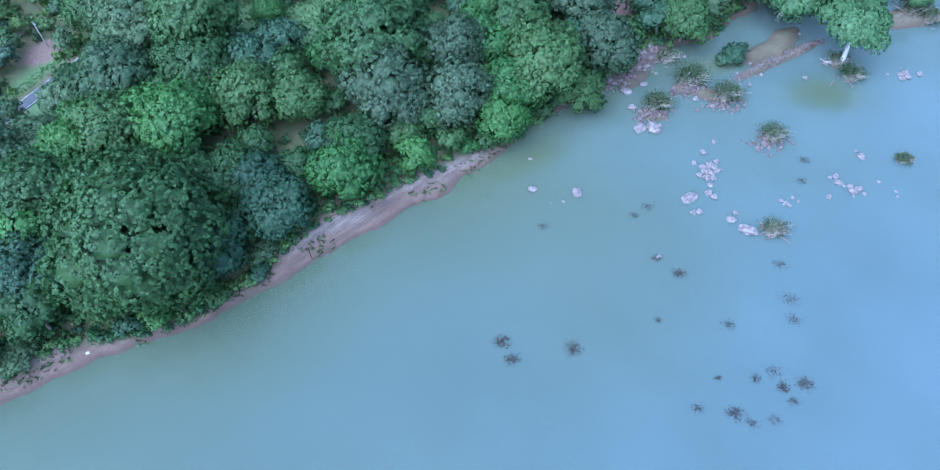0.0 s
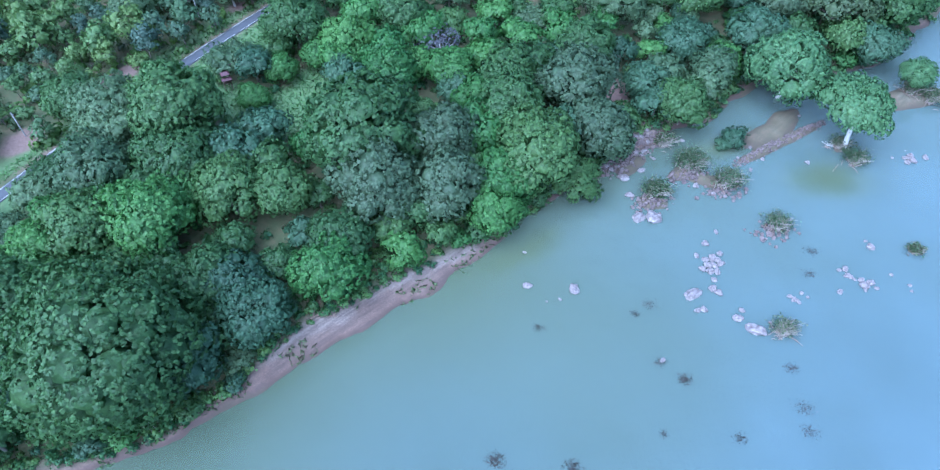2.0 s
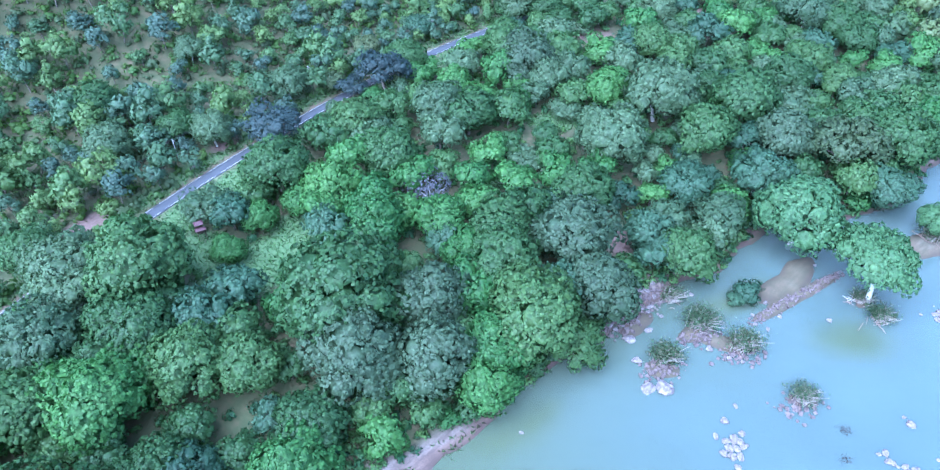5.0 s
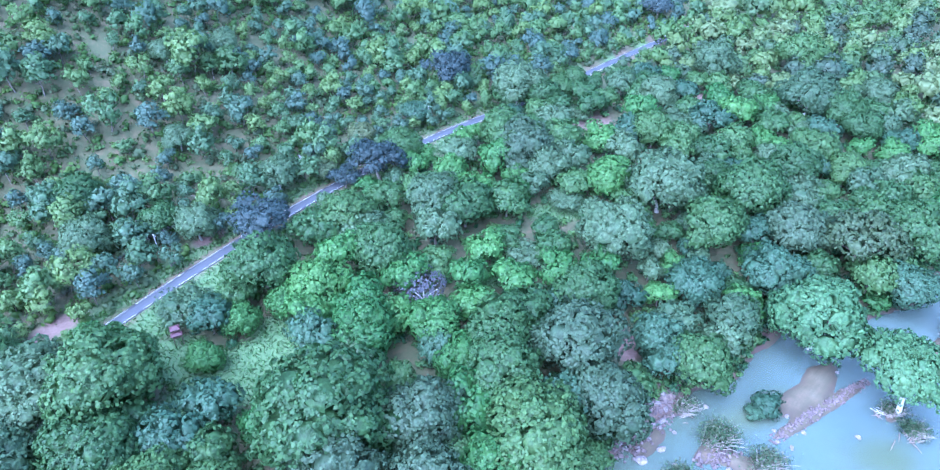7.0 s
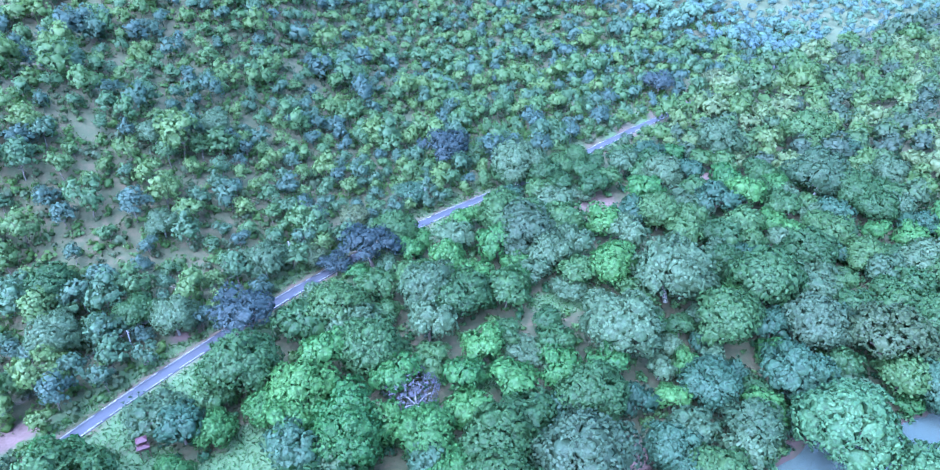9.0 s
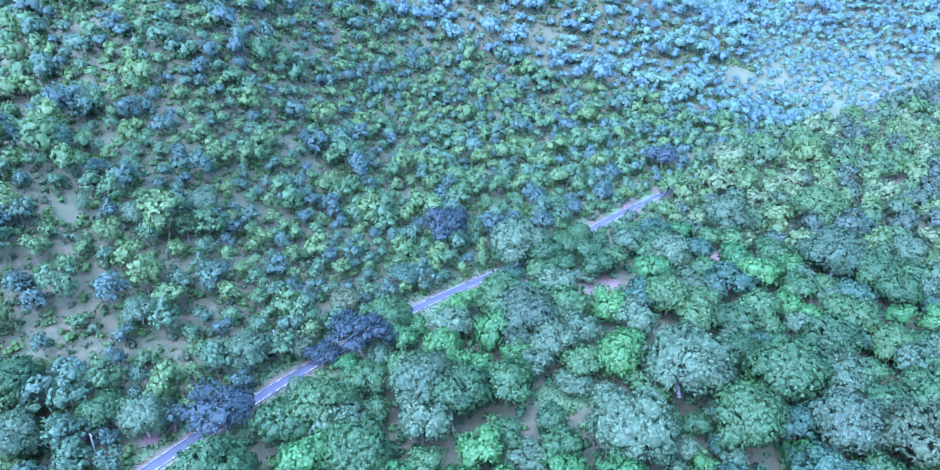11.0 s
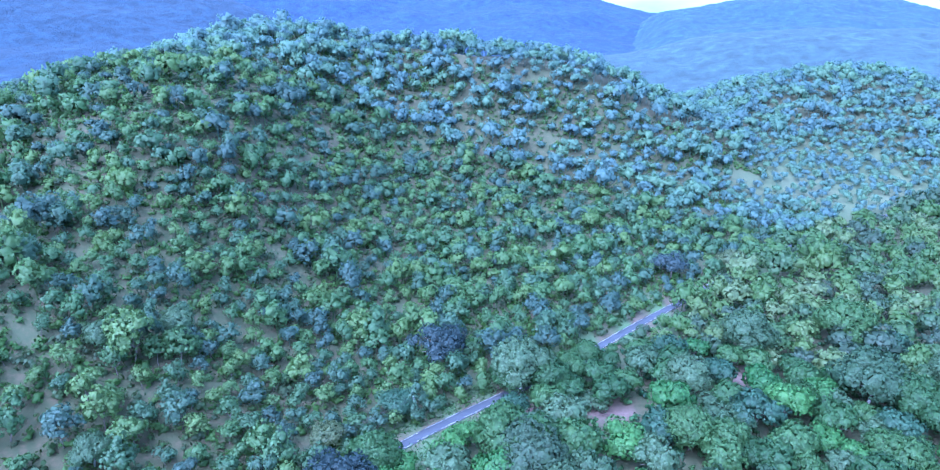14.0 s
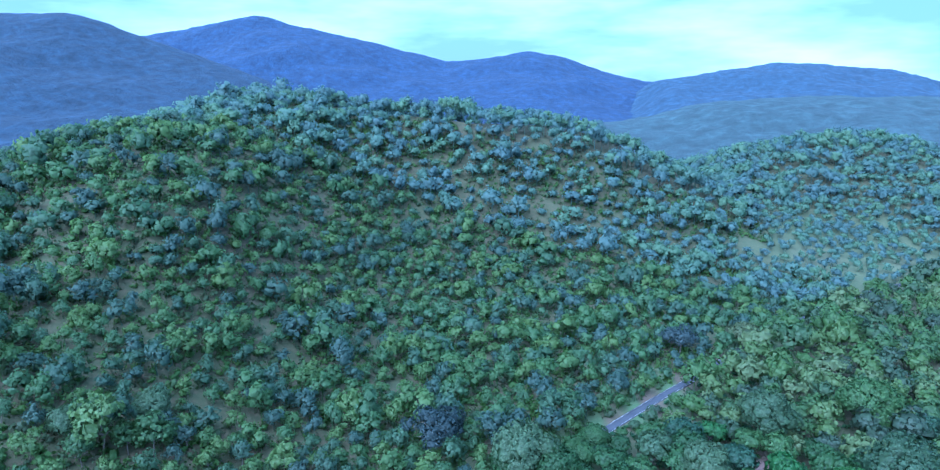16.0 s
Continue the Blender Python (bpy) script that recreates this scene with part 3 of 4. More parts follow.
def mountain(name, label, y0, crest, haze_tint, seed, deep=620):
    """A wooded ridge across the view; crest gives x and height along its top."""
    gx, gy = np.linspace(-3200, 3200, 400), np.linspace(-900, 500, 50)
    X, U = np.meshgrid(gx, gy)
    cx, cz = np.array(crest, float).T
    line = np.interp(gx, cx, cz, left=cz[0] * 0.5, right=cz[-1] * 0.8)
    line = np.convolve(np.pad(line, 3, "edge"), [0.05, 0.1, 0.2, 0.3, 0.2, 0.1, 0.05], "valid") + 2.0 * ripple(gx, gx * 0, 23.0, seed) + 1.2 * ripple(gx, gx * 0, 9.0, seed)
    fold = 1 + (0.10 * ripple(X, U, 110, seed) + 0.05 * ripple(X, U, 41, seed + 1)) * np.clip(np.abs(U) / 250, 0, 1)
    Z = (line[None, :] + 25) * np.exp(-np.abs(U / deep) ** 1.5) * fold + 2.5 * ripple(X, U, 7, seed) * np.clip(np.abs(U) / 60, 0, 1) - 25
    i = np.arange(X.size).reshape(X.shape)
    f = np.stack([i[:-1, :-1], i[:-1, 1:], i[1:, 1:], i[1:, :-1]], -1).reshape(-1, 4)
    me = mesh_of(name, np.stack([X, U + y0, Z], -1).reshape(-1, 3), f, hazed_mountain_material(name, haze_tint), True)
    tagged(new(name, me), label, "mountain", kind="structure")


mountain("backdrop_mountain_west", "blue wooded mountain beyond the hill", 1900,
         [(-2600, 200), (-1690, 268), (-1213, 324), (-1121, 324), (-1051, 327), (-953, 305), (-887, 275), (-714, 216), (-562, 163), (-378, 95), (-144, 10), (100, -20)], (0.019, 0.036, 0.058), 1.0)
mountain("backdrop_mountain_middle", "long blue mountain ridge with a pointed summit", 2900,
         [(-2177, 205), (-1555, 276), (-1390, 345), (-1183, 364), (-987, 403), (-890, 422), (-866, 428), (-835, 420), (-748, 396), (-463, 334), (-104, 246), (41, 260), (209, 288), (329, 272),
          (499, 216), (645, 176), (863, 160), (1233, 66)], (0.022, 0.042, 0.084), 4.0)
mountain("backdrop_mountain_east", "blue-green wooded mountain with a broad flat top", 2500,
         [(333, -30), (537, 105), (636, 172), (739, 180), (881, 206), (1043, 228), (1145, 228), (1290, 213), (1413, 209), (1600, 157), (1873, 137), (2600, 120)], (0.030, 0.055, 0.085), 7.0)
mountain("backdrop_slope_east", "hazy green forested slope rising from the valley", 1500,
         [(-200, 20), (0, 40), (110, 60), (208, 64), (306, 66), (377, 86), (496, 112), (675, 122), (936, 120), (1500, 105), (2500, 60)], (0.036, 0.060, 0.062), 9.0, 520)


# ---------------------------------------------------------------- trees
def tree_kind(name, label, leaf, seed, n, size, lobes, flat, low, trunk_h, bark=BARK, thick=0.06, group="", **more):
    """A tree of crown radius 1 on the origin, to be copied and scaled; trunk_h is the crown centre's height."""
    tree = tagged(new(name), label, "tree", group)
    part("trunk", mesh_of("trunk", *trunk_arrays(seed, trunk_h, thick, 0.9), bark, True), bark, tree)
    v, f, nn = crown_arrays(seed, n, size, lobes, flat, low, **more)
    v = v + np.array([0, 0, trunk_h])
    part("crown", mesh_of("crown", v, f, leaf, normals=nn), leaf, tree)
    return tree


KINDS = {
    "giant": [tree_kind("broadleaf_tree", "very large old broadleaf tree with a dense dark green crown", LEAF["deep"], s, 30000, 0.032, 58, 0.8, -0.7, 0.85, lobe_r=(0.18, 0.36), reach=(0.5, 0.8), fine=1, per_clump=5, heart=(0.5, 0.68), sag=0.45, group="riverside trees") for s in (16,)],
    "deep": [tree_kind("broadleaf_tree", "tall broadleaf tree with a dense dark green crown", LEAF["deep"], s, 9500, 0.050, 30, 0.85, -0.7, 0.9, lobe_r=(0.2, 0.42), reach=(0.45, 0.75), fine=1, per_clump=6, sag=0.4, group="riverside trees") for s in (1, 2, 3)],
    "bright": [tree_kind("broadleaf_tree", "bushy tree with fresh bright green leaves", LEAF["bright"], s, 8500, 0.052, 24, 0.9, -0.7, 0.85, lobe_r=(0.2, 0.45), reach=(0.4, 0.72), fine=1, per_clump=6, sag=0.4, group="riverside trees") for s in (4, 5)],
    "blue": [tree_kind("broadleaf_tree", "rounded tree with dull blue-green leaves", LEAF["blue"], s, 8000, 0.052, 26, 0.8, -0.65, 0.85, lobe_r=(0.2, 0.44), reach=(0.42, 0.74), fine=1, per_clump=6, sag=0.4, group="riverside trees") for s in (6, 7)],
    "pale": [tree_kind("broadleaf_tree", "leafy tree with a pale grey-green crown", LEAF["pale"], s, 8500, 0.048, 28, 0.95, -0.65, 0.95, PALE_BARK, lobe_r=(0.2, 0.42), reach=(0.42, 0.75), fine=1, per_clump=6, sag=0.4, group="riverside trees") for s in (8, 9)],
    "fresh": [tree_kind("broadleaf_tree", "round-crowned tree with light yellow-green leaves over the water", LEAF["fresh"], s, 12000, 0.044, 44, 0.85, -0.5, 1.0, PALE_BARK, lobe_r=(0.2, 0.36), reach=(0.5, 0.76), fine=1, group="riverside trees") for s in (14, 15)],
    "dull": [tree_kind("broadleaf_tree", "large tree with a billowing dull grey-green crown", LEAF["dull"], s, 9500, 0.048, 30, 0.9, -0.75, 0.9, lobe_r=(0.22, 0.42), reach=(0.45, 0.74), fine=1, per_clump=6, sag=0.5, group="riverside trees") for s in (21, 22)],
    "thorn": [tree_kind("acacia_tree", "spreading thorn tree with dark blue-grey feathery leaves", LEAF["thorn"], s, 4200, 0.045, 26, 0.5, -0.3, 0.75, lobe_r=(0.15, 0.32), reach=(0.35, 0.8), group="thorn trees") for s in (23, 24)],
    "olive": [tree_kind("broadleaf_tree", "spreading tree with olive brown foliage", LEAF["olive"], s, 6000, 0.055, 26, 0.7, -0.5, 0.85, lobe_r=(0.2, 0.34), group="riverside trees") for s in (10,)],
    "grey": [tree_kind("leafless_tree", "leafless tree with a haze of grey-violet twigs", LEAF["grey"], 13, 4200, 0.03, 24, 0.7, -0.4, 0.75, PALE_BARK, lobe_r=(0.2, 0.34), fine=None, group="riverside trees")],
    "acacia": [tree_kind("acacia_tree", "low spreading thorn tree with feathery grey-green leaves", LEAF["pale"], s, 3600, 0.045, 30, 0.3, -0.25, 0.5, lobe_r=(0.17, 0.3), reach=(0.3, 0.82), group="thorn trees") for s in (11, 12)],
}
PLANTED = []


def plant(kind, x, y, r, stretch=1.0, seed=[0]):
    seed[0] += 1
    forms = KINDS[kind]
    form = forms[seed[0] % len(forms)]
    turn = (seed[0] * 137.5) % 360
    t = copy_thing(form, pose(x, y, height(x, y) - 0.1, 0, 0, turn))
    t.scale = (r, r, r * stretch)
    PLANTED.append((x, y, r))


# single trees along the bank and up to the meadow: x, y, crown radius
BANK = {
    "giant": [(-68, 80, 17.8)],
    "deep": [(-87, 113, 10.0), (-97, 92, 9.9), (-57, 100, 8.3), (-29, 113, 8.7), (-25, 141, 14.7), (19, 141, 11.9), (29, 138, 6.9), (13, 158, 10.0), (-71, 135, 10.0), (-56, 125, 9.7),
             (-44, 127, 7.6), (-101, 133, 6.0), (62, 166, 8.7), (36, 188, 8.8), (12, 172, 9.1), (-107, 160, 7.9), (-76, 152, 12.5)],
    "blue": [(-57, 82, 8.5), (-91, 74, 8.7), (-50, 101, 7.7), (-44, 93, 8.2), (53, 174, 7.6), (67, 194, 7.8)],
    "bright": [(-94, 107, 8.1), (-71, 114, 10.7), (-94, 67, 5.0), (-30, 104, 8.8), (9, 135, 8.7), (7, 125, 6.9), (-35, 188, 8.8), (-44, 185, 5.3), (-21, 172, 9.1), (-4, 175, 7.6), (3, 164, 7.3),
               (-54, 177, 5.1), (-60, 165, 4.9)],
    "dull": [(-21, 128, 11.3), (-6, 145, 10.4), (-4, 129, 10.0), (36, 152, 9.9), (31, 167, 11.4)],
    "pale": [(-90, 131, 9.1), (-89, 143, 9.5), (74, 181, 7.0), (-93, 151, 10.6)],
    "acacia": [(-106, 114, 8.1), (-92, 58, 4.3), (-47, 86, 4.1), (-69, 182, 8.7)],
    "fresh": [(95.5, 179.5, 13.0), (137, 183, 5.5)],
    "grey": [(-8, 188, 7.5)],
}
# and those of the woods beyond, as far as the bend of the road
MEADOW_TREES = {
    "deep": [(138, 214, 11.5), (3, 226, 9.0), (-20, 202, 10.1), (-52, 194, 9.8), (-116, 224, 7.8), (95, 234, 12.2), (77, 217, 9.7), (19, 268, 11.5), (116, 253, 9.4), (155, 349, 10.8),
             (113, 298, 7.0), (84, 222, 7.1), (-33, 218, 8.6), (-89, 217, 6.0), (87, 249, 6.9), (100, 198, 4.8), (128, 265, 8.6), (135, 253, 7.7), (151, 294, 9.2), (154, 284, 7.9),
             (20, 310, 7.7), (-20, 264, 7.3), (89, 269, 5.6), (73, 278, 8.7), (34, 310, 7.5), (42, 318, 6.5), (50, 330, 6.0)],
    "pale": [(47, 209, 10.8), (66, 235, 12.7), (-7, 228, 9.0), (24, 312, 10.9), (31, 252, 7.5), (82, 309, 8.4), (140, 302, 11.2), (-59, 242, 7.1), (-77, 215, 6.4), (-106, 206, 7.4),
             (113, 340, 9.8), (174, 313, 7.8), (-95, 255, 5.2), (-109, 291, 5.4), (-92, 307, 5.8)],
    "blue": [(129, 196, 8.3), (90, 199, 9.7), (-17, 292, 5.7), (170, 338, 6.6)],
    "bright": [(51, 245, 7.8), (20, 238, 5.7), (124, 302, 6.4), (20, 250, 5.1)],
    "dull": [(102, 215, 9.7), (23, 260, 11.5)],
    "acacia": [(36, 237, 6.3), (22, 207, 7.1), (112, 239, 11.5), (87, 287, 10.5), (48, 301, 5.9), (-26, 236, 4.7)],
    "thorn": [(-27, 252, 11.0), (-57, 217, 10.5), (-5, 324, 12.0), (106, 419, 10.0), (-38, 246, 6.0)],
    "olive": [(120, 210, 11.8), (-46, 250, 4.9), (-36, 273, 5.7), (140, 429, 7.9)],
}
for rows in (BANK, MEADOW_TREES):
    for kind, spots in rows.items():
        for x, y, r in spots:
            plant(kind, x, y, r)


# a round tree on the shoal, its pale trunk leaning back under the crown
lean = tree_kind("broadleaf_tree", "round-crowned pale-trunked tree leaning over a river shoal", LEAF["fresh"], 19, 12000, 0.044, 40, 0.62, -0.3, 1.15, PALE_BARK, 0.075, "riverside trees", lobe_r=(0.2, 0.36), reach=(0.5, 0.76), fine=1)
for piece in lean.children:
    for v in piece.data.vertices:
        v.co.y += 0.36 * max(v.co.z, 0)
lean.matrix_world = pose(108, 157.0, height(108, 157.0)) @ Matrix.Diagonal((10.0, 10.0, 10.0, 1))
PLANTED.append((108, 160.5, 10.5))


# shrubs that lean over the water where the bank is overgrown
BANK_SHRUBS = []
for i, (x, y, r) in enumerate([(-72, 66, 3.2), (-67, 68.5, 3.8), (-55, 74, 3.0), (-47, 80, 2.6), (-1, 118.5, 3.0), (4, 121.5, 3.8), (9, 125.5, 3.2), (14, 130, 3.6), (19, 134, 3.4),
                               (24, 138.5, 3.6), (29, 142, 3.2), (34, 147, 3.6), (39, 152, 3.4), (66, 170, 3.4), (79, 180, 3.6), (86, 187, 4.0), (120, 195, 4.0), (128, 200, 4.0)]):
    BANK_SHRUBS.append((x, y, r))


# ---------------------------------------------------------------- the woods between and beyond
def scatter(rng, box, tries, near, accept):
    """Random places in a box, none nearer to another than its spacing."""
    out, cell, grid = [], 16.0, {}
    xs, ys = rng.uniform(box[0], box[1], tries), rng.uniform(box[2], box[3], tries)
    ok = accept(xs, ys)
    sp = near(xs, ys)
    for x, y, s in zip(xs[ok], ys[ok], sp[ok]):
        kx, ky = int(x // cell), int(y // cell)
        if all((x - a) ** 2 + (y - b) ** 2 > s * s for i in (-1, 0, 1) for j in (-1, 0, 1) for a, b in grid.get((kx + i, ky + j), ())):
            grid.setdefault((kx, ky), []).append((x, y))
            out.append((x, y, s))
    return np.array(out)


def forest(name, label, spots, radii, templates, leaf, rng, flat=(0.85, 1.15)):
    """Many trees or bushes as one mesh of leaf sprays."""
    vs, fs, ts, ns, off = [], [], [], [], 0
    ground = land(spots[:, 0], spots[:, 1])
    for (x, y), z, r in zip(spots[:, :2], ground, radii):
        v, f, nn = templates[rng.integers(len(templates))]
        w = rng.uniform(0, 2 * math.pi)
        cw, sw = math.cos(w), math.sin(w)
        ns.append(np.stack([nn[:, 0] * cw - nn[:, 1] * sw, nn[:, 0] * sw + nn[:, 1] * cw, nn[:, 2]], 1))
        c, s = math.cos(w) * r, math.sin(w) * r
        vs.append(np.stack([v[:, 0] * c - v[:, 1] * s + x, v[:, 0] * s + v[:, 1] * c + y, v[:, 2] * r * rng.uniform(*flat) + z], 1))
        fs.append(f + off)
        ts.append(np.full(len(v), rng.random()))
        off += len(v)
    me = mesh_of(name, np.concatenate(vs), np.concatenate(fs), leaf, tint=np.concatenate(ts), normals=np.concatenate(ns))
    return tagged(new(name, me), label, "forest", kind="stuff")


def tree_template(seed, n, size, lobes, flat, low, tall, bare=False, **more):
    v, f, nn = crown_arrays(seed, n, size, lobes, flat, low, **more)
    tv, tf = tube([(0, 0, -0.5), (0, 0, tall)], [0.05, 0.03], 3) if bare else trunk_arrays(seed, tall, 0.045, 0.7, 2, 3)
    tn = unit(tv * [1, 1, 0] + 1e-4)
    return (*joined([(v + np.array([0, 0, tall]), f), (tv, tf)]), np.concatenate([nn, tn]))


rng = np.random.default_rng(7)
planted = np.array(PLANTED)


def free_of_trees(x, y, room=0.62):
    d = np.full(x.shape, 1e9)
    for px, py, pr in planted:
        d = np.minimum(d, np.hypot(x - px, y - py) - room * pr)
    return d > 2.0


def wood_spot(x, y):
    d, r = to_line(x, y, SHORE), np.abs(to_line(x, y, ROAD))
    clear = np.where(x > 100, 3.0, 5.0)
    return (d > bank_width(x) + 2.5) & (r > clear) & (inside(x, y, MEADOWS) <= 0) & (inside(x, y, BARE) <= 0) & (inside(x, y + 8, BARE) <= 0) & free_of_trees(x, y)


def below_hill(x, y):
    return to_line(x, y, ROAD) < 0


def fitted_radius(spots, lo, hi, least, most):
    """Crown radii from the spacing, kept off the open road."""
    r = np.abs(to_line(spots[:, 0], spots[:, 1], ROAD))
    low = below_hill(spots[:, 0], spots[:, 1]) & (spots[:, 1] > 215)
    room = np.where(spots[:, 0] > 100, 99, np.where(low, (r - 2.0) * 0.45, r - 2.0))
    return np.clip(np.minimum(spots[:, 2] * rng.uniform(lo, hi, len(spots)), room), least, most)


spots = scatter(rng, (-170, 420, -60, 640), 34000, lambda x, y: 9.0 + 2.6 * ripple(x, y, 23.0), lambda x, y: wood_spot(x, y) & below_hill(x, y))
spots = spots[np.argsort(np.hypot(spots[:, 0] * 0.9 + 5, spots[:, 1] - 140))]
radii = fitted_radius(spots, 0.56, 0.86, 2.2, 9.0)
KINDS["mid_deep"] = [tree_kind("forest_tree", "forest tree with a dense green crown", LEAF["deep"], 20 + s, 1500, 0.088, 15, 0.75, -0.6, 0.85, fine=1, heart=(0.58, 0.78), lobe_r=(0.24, 0.48), reach=(0.4, 0.7), group="forest trees") for s in range(3)]
KINDS["mid_bright"] = [tree_kind("forest_tree", "forest tree with fresh green leaves", LEAF["bright"], 24 + s, 1500, 0.088, 15, 0.8, -0.6, 0.8, fine=1, heart=(0.58, 0.78), lobe_r=(0.24, 0.48), reach=(0.4, 0.7), group="forest trees") for s in range(2)]
KINDS["mid_pale"] = [tree_kind("forest_tree", "forest tree with a pale grey-green crown", LEAF["pale"], 27 + s, 1500, 0.088, 15, 0.8, -0.6, 0.9, fine=1, heart=(0.58, 0.78), lobe_r=(0.24, 0.48), reach=(0.4, 0.7), group="forest trees") for s in range(2)]
KINDS["mid_blue"] = [tree_kind("forest_tree", "forest tree with dull blue-green leaves", LEAF["blue"], 30 + s, 1500, 0.088, 15, 0.75, -0.6, 0.85, fine=1, heart=(0.58, 0.78), lobe_r=(0.24, 0.48), reach=(0.4, 0.7), group="forest trees") for s in range(2)]
KINDS["shrub"] = [tree_kind("bank_shrub", "leafy green shrub leaning over the water", leaf, 70 + s, 900, 0.13, 12, 0.8, -0.55, 0.6, group="bank shrubs") for s, leaf in enumerate((LEAF["deep"], LEAF["blue"], LEAF["bright"]))]
for x, y, r in BANK_SHRUBS:
    plant("shrub", x, y, r, 0.9)
NEAR_TREES = 230
for (x, y, _), r in zip(spots[:NEAR_TREES], radii[:NEAR_TREES]):
    plant(rng.choice(["mid_deep", "mid_bright", "mid_pale", "mid_blue"], p=[0.4, 0.22, 0.18, 0.2]), x, y, r, rng.uniform(0.9, 1.2))
spots, radii = spots[NEAR_TREES:], radii[NEAR_TREES:]
near = (spots[:, 1] < 330) & (spots[:, 0] < 200)
fine = [tree_template(40 + i, 560, 0.125, 10, 0.85, -0.6, 0.85, heart=(0.6, 0.82), whole=0.9, lobe_r=(0.2, 0.48), reach=(0.35, 0.7)) for i in range(5)]
coarse = [tree_template(60 + i, 230, 0.17, 8, 0.85, -0.55, 0.8, heart=(0.64, 0.86), whole=1.1, per_clump=4, bare=True, lobe_r=(0.24, 0.52), reach=(0.35, 0.66)) for i in range(5)]
forest("riverside_forest", "dense mixed green riverside forest", spots[near], radii[near], fine, LEAF_WOOD, rng)
forest("riverside_forest", "dense mixed green forest on the valley floor", spots[~near], radii[~near], coarse, LEAF_WOOD, rng)

hill_spots = scatter(rng, (-420, 560, 60, 820), 170000, lambda x, y: 5.9 + 1.5 * ripple(x, y, 31.0, 4.0),
                     lambda x, y: wood_spot(x, y) & ~below_hill(x, y) & ((y < 665) | (x > 180)) & (np.abs(x - 5) < np.where(y > 330, 0.72 * (y - 75) + 25, 0.72 * (y + 20) + 25)) & ((in_glade(x, y) <= 0) | (ripple(x * 7, y * 7, 9.0) > 0.42)))
hill_spots = hill_spots[np.argsort(np.hypot(hill_spots[:, 0] + 60, hill_spots[:, 1] - 130))]
radii = fitted_radius(hill_spots, 0.58, 1.02, 2.3, 6.3)
radii = np.where((rng.random(len(radii)) < 0.15) & (np.abs(to_line(hill_spots[:, 0], hill_spots[:, 1], ROAD)) > 9), radii * 1.25, radii)
radii = np.where(in_glade(hill_spots[:, 0], hill_spots[:, 1]) > 0, np.clip(radii, 1.6, 3.4), radii)
radii = np.where(np.hypot(hill_spots[:, 0], hill_spots[:, 1] - 100) > 400, radii * 1.08, radii)
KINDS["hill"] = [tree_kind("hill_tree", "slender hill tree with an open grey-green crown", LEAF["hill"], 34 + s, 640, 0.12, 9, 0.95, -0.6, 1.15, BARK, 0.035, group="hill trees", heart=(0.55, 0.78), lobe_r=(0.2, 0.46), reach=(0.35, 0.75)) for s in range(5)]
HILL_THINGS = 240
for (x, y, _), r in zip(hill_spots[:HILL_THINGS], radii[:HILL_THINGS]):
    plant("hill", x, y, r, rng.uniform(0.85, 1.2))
hill_spots, radii = hill_spots[HILL_THINGS:], radii[HILL_THINGS:]
near = np.hypot(hill_spots[:, 0], hill_spots[:, 1] - 100) < 290
hill_fine = [tree_template(80 + i, 300, 0.145, 8, 0.95, -0.6, 1.1, heart=(0.6, 0.82), whole=1.2, per_clump=4, lobe_r=(0.22, 0.48), reach=(0.35, 0.72)) for i in range(7)]
hill_coarse = [tree_template(100 + i, 105, 0.21, 6, 0.95, -0.6, 1.0, heart=(0.66, 0.88), whole=1.4, per_clump=3, bare=True, lobe_r=(0.26, 0.52), reach=(0.35, 0.65)) for i in range(7)]
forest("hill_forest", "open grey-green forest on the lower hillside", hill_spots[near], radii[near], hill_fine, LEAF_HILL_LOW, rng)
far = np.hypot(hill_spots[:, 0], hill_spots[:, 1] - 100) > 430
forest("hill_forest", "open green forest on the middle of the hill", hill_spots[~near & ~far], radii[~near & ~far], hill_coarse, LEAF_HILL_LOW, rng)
# beyond 430 m the leaf colour has the haze in it
forest("hill_forest", "grey-green forest covering the upper hill", hill_spots[far], radii[far], hill_coarse, LEAF_HILL_HAZE, rng)
low_spots = scatter(rng, (-320, 330, 120, 600), 110000, lambda x, y: 3.0 + 0 * x,
                    lambda x, y: ~below_hill(x, y) & (np.abs(to_line(x, y, ROAD)) > 4.5) & (inside(x, y, BARE) <= 0) & (inside(x, y, MEADOWS) < 0.12) & (in_glade(x, y) <= 0.1)
                    & (np.abs(x - 5) < np.where(y > 330, 0.72 * (y - 75) + 25, 0.72 * (y + 20) + 25)) & (ripple(x, y, 19.0, 2.0) < 0.93))
low_bush = [(v + np.array([0, 0, 0.3]), f, nn) for v, f, nn in (crown_arrays(134 + i, 24, 0.34, 2, 0.7, -0.2, heart=(0.6, 0.8), whole=1.3, per_clump=3, lobe_r=(0.4, 0.6), reach=(0.3, 0.5)) for i in range(4))]
forest("hill_undergrowth", "low green scrub between the hill trees", low_spots, rng.uniform(1.1, 3.0, len(low_spots)), low_bush, LEAF_SCRUB, rng)

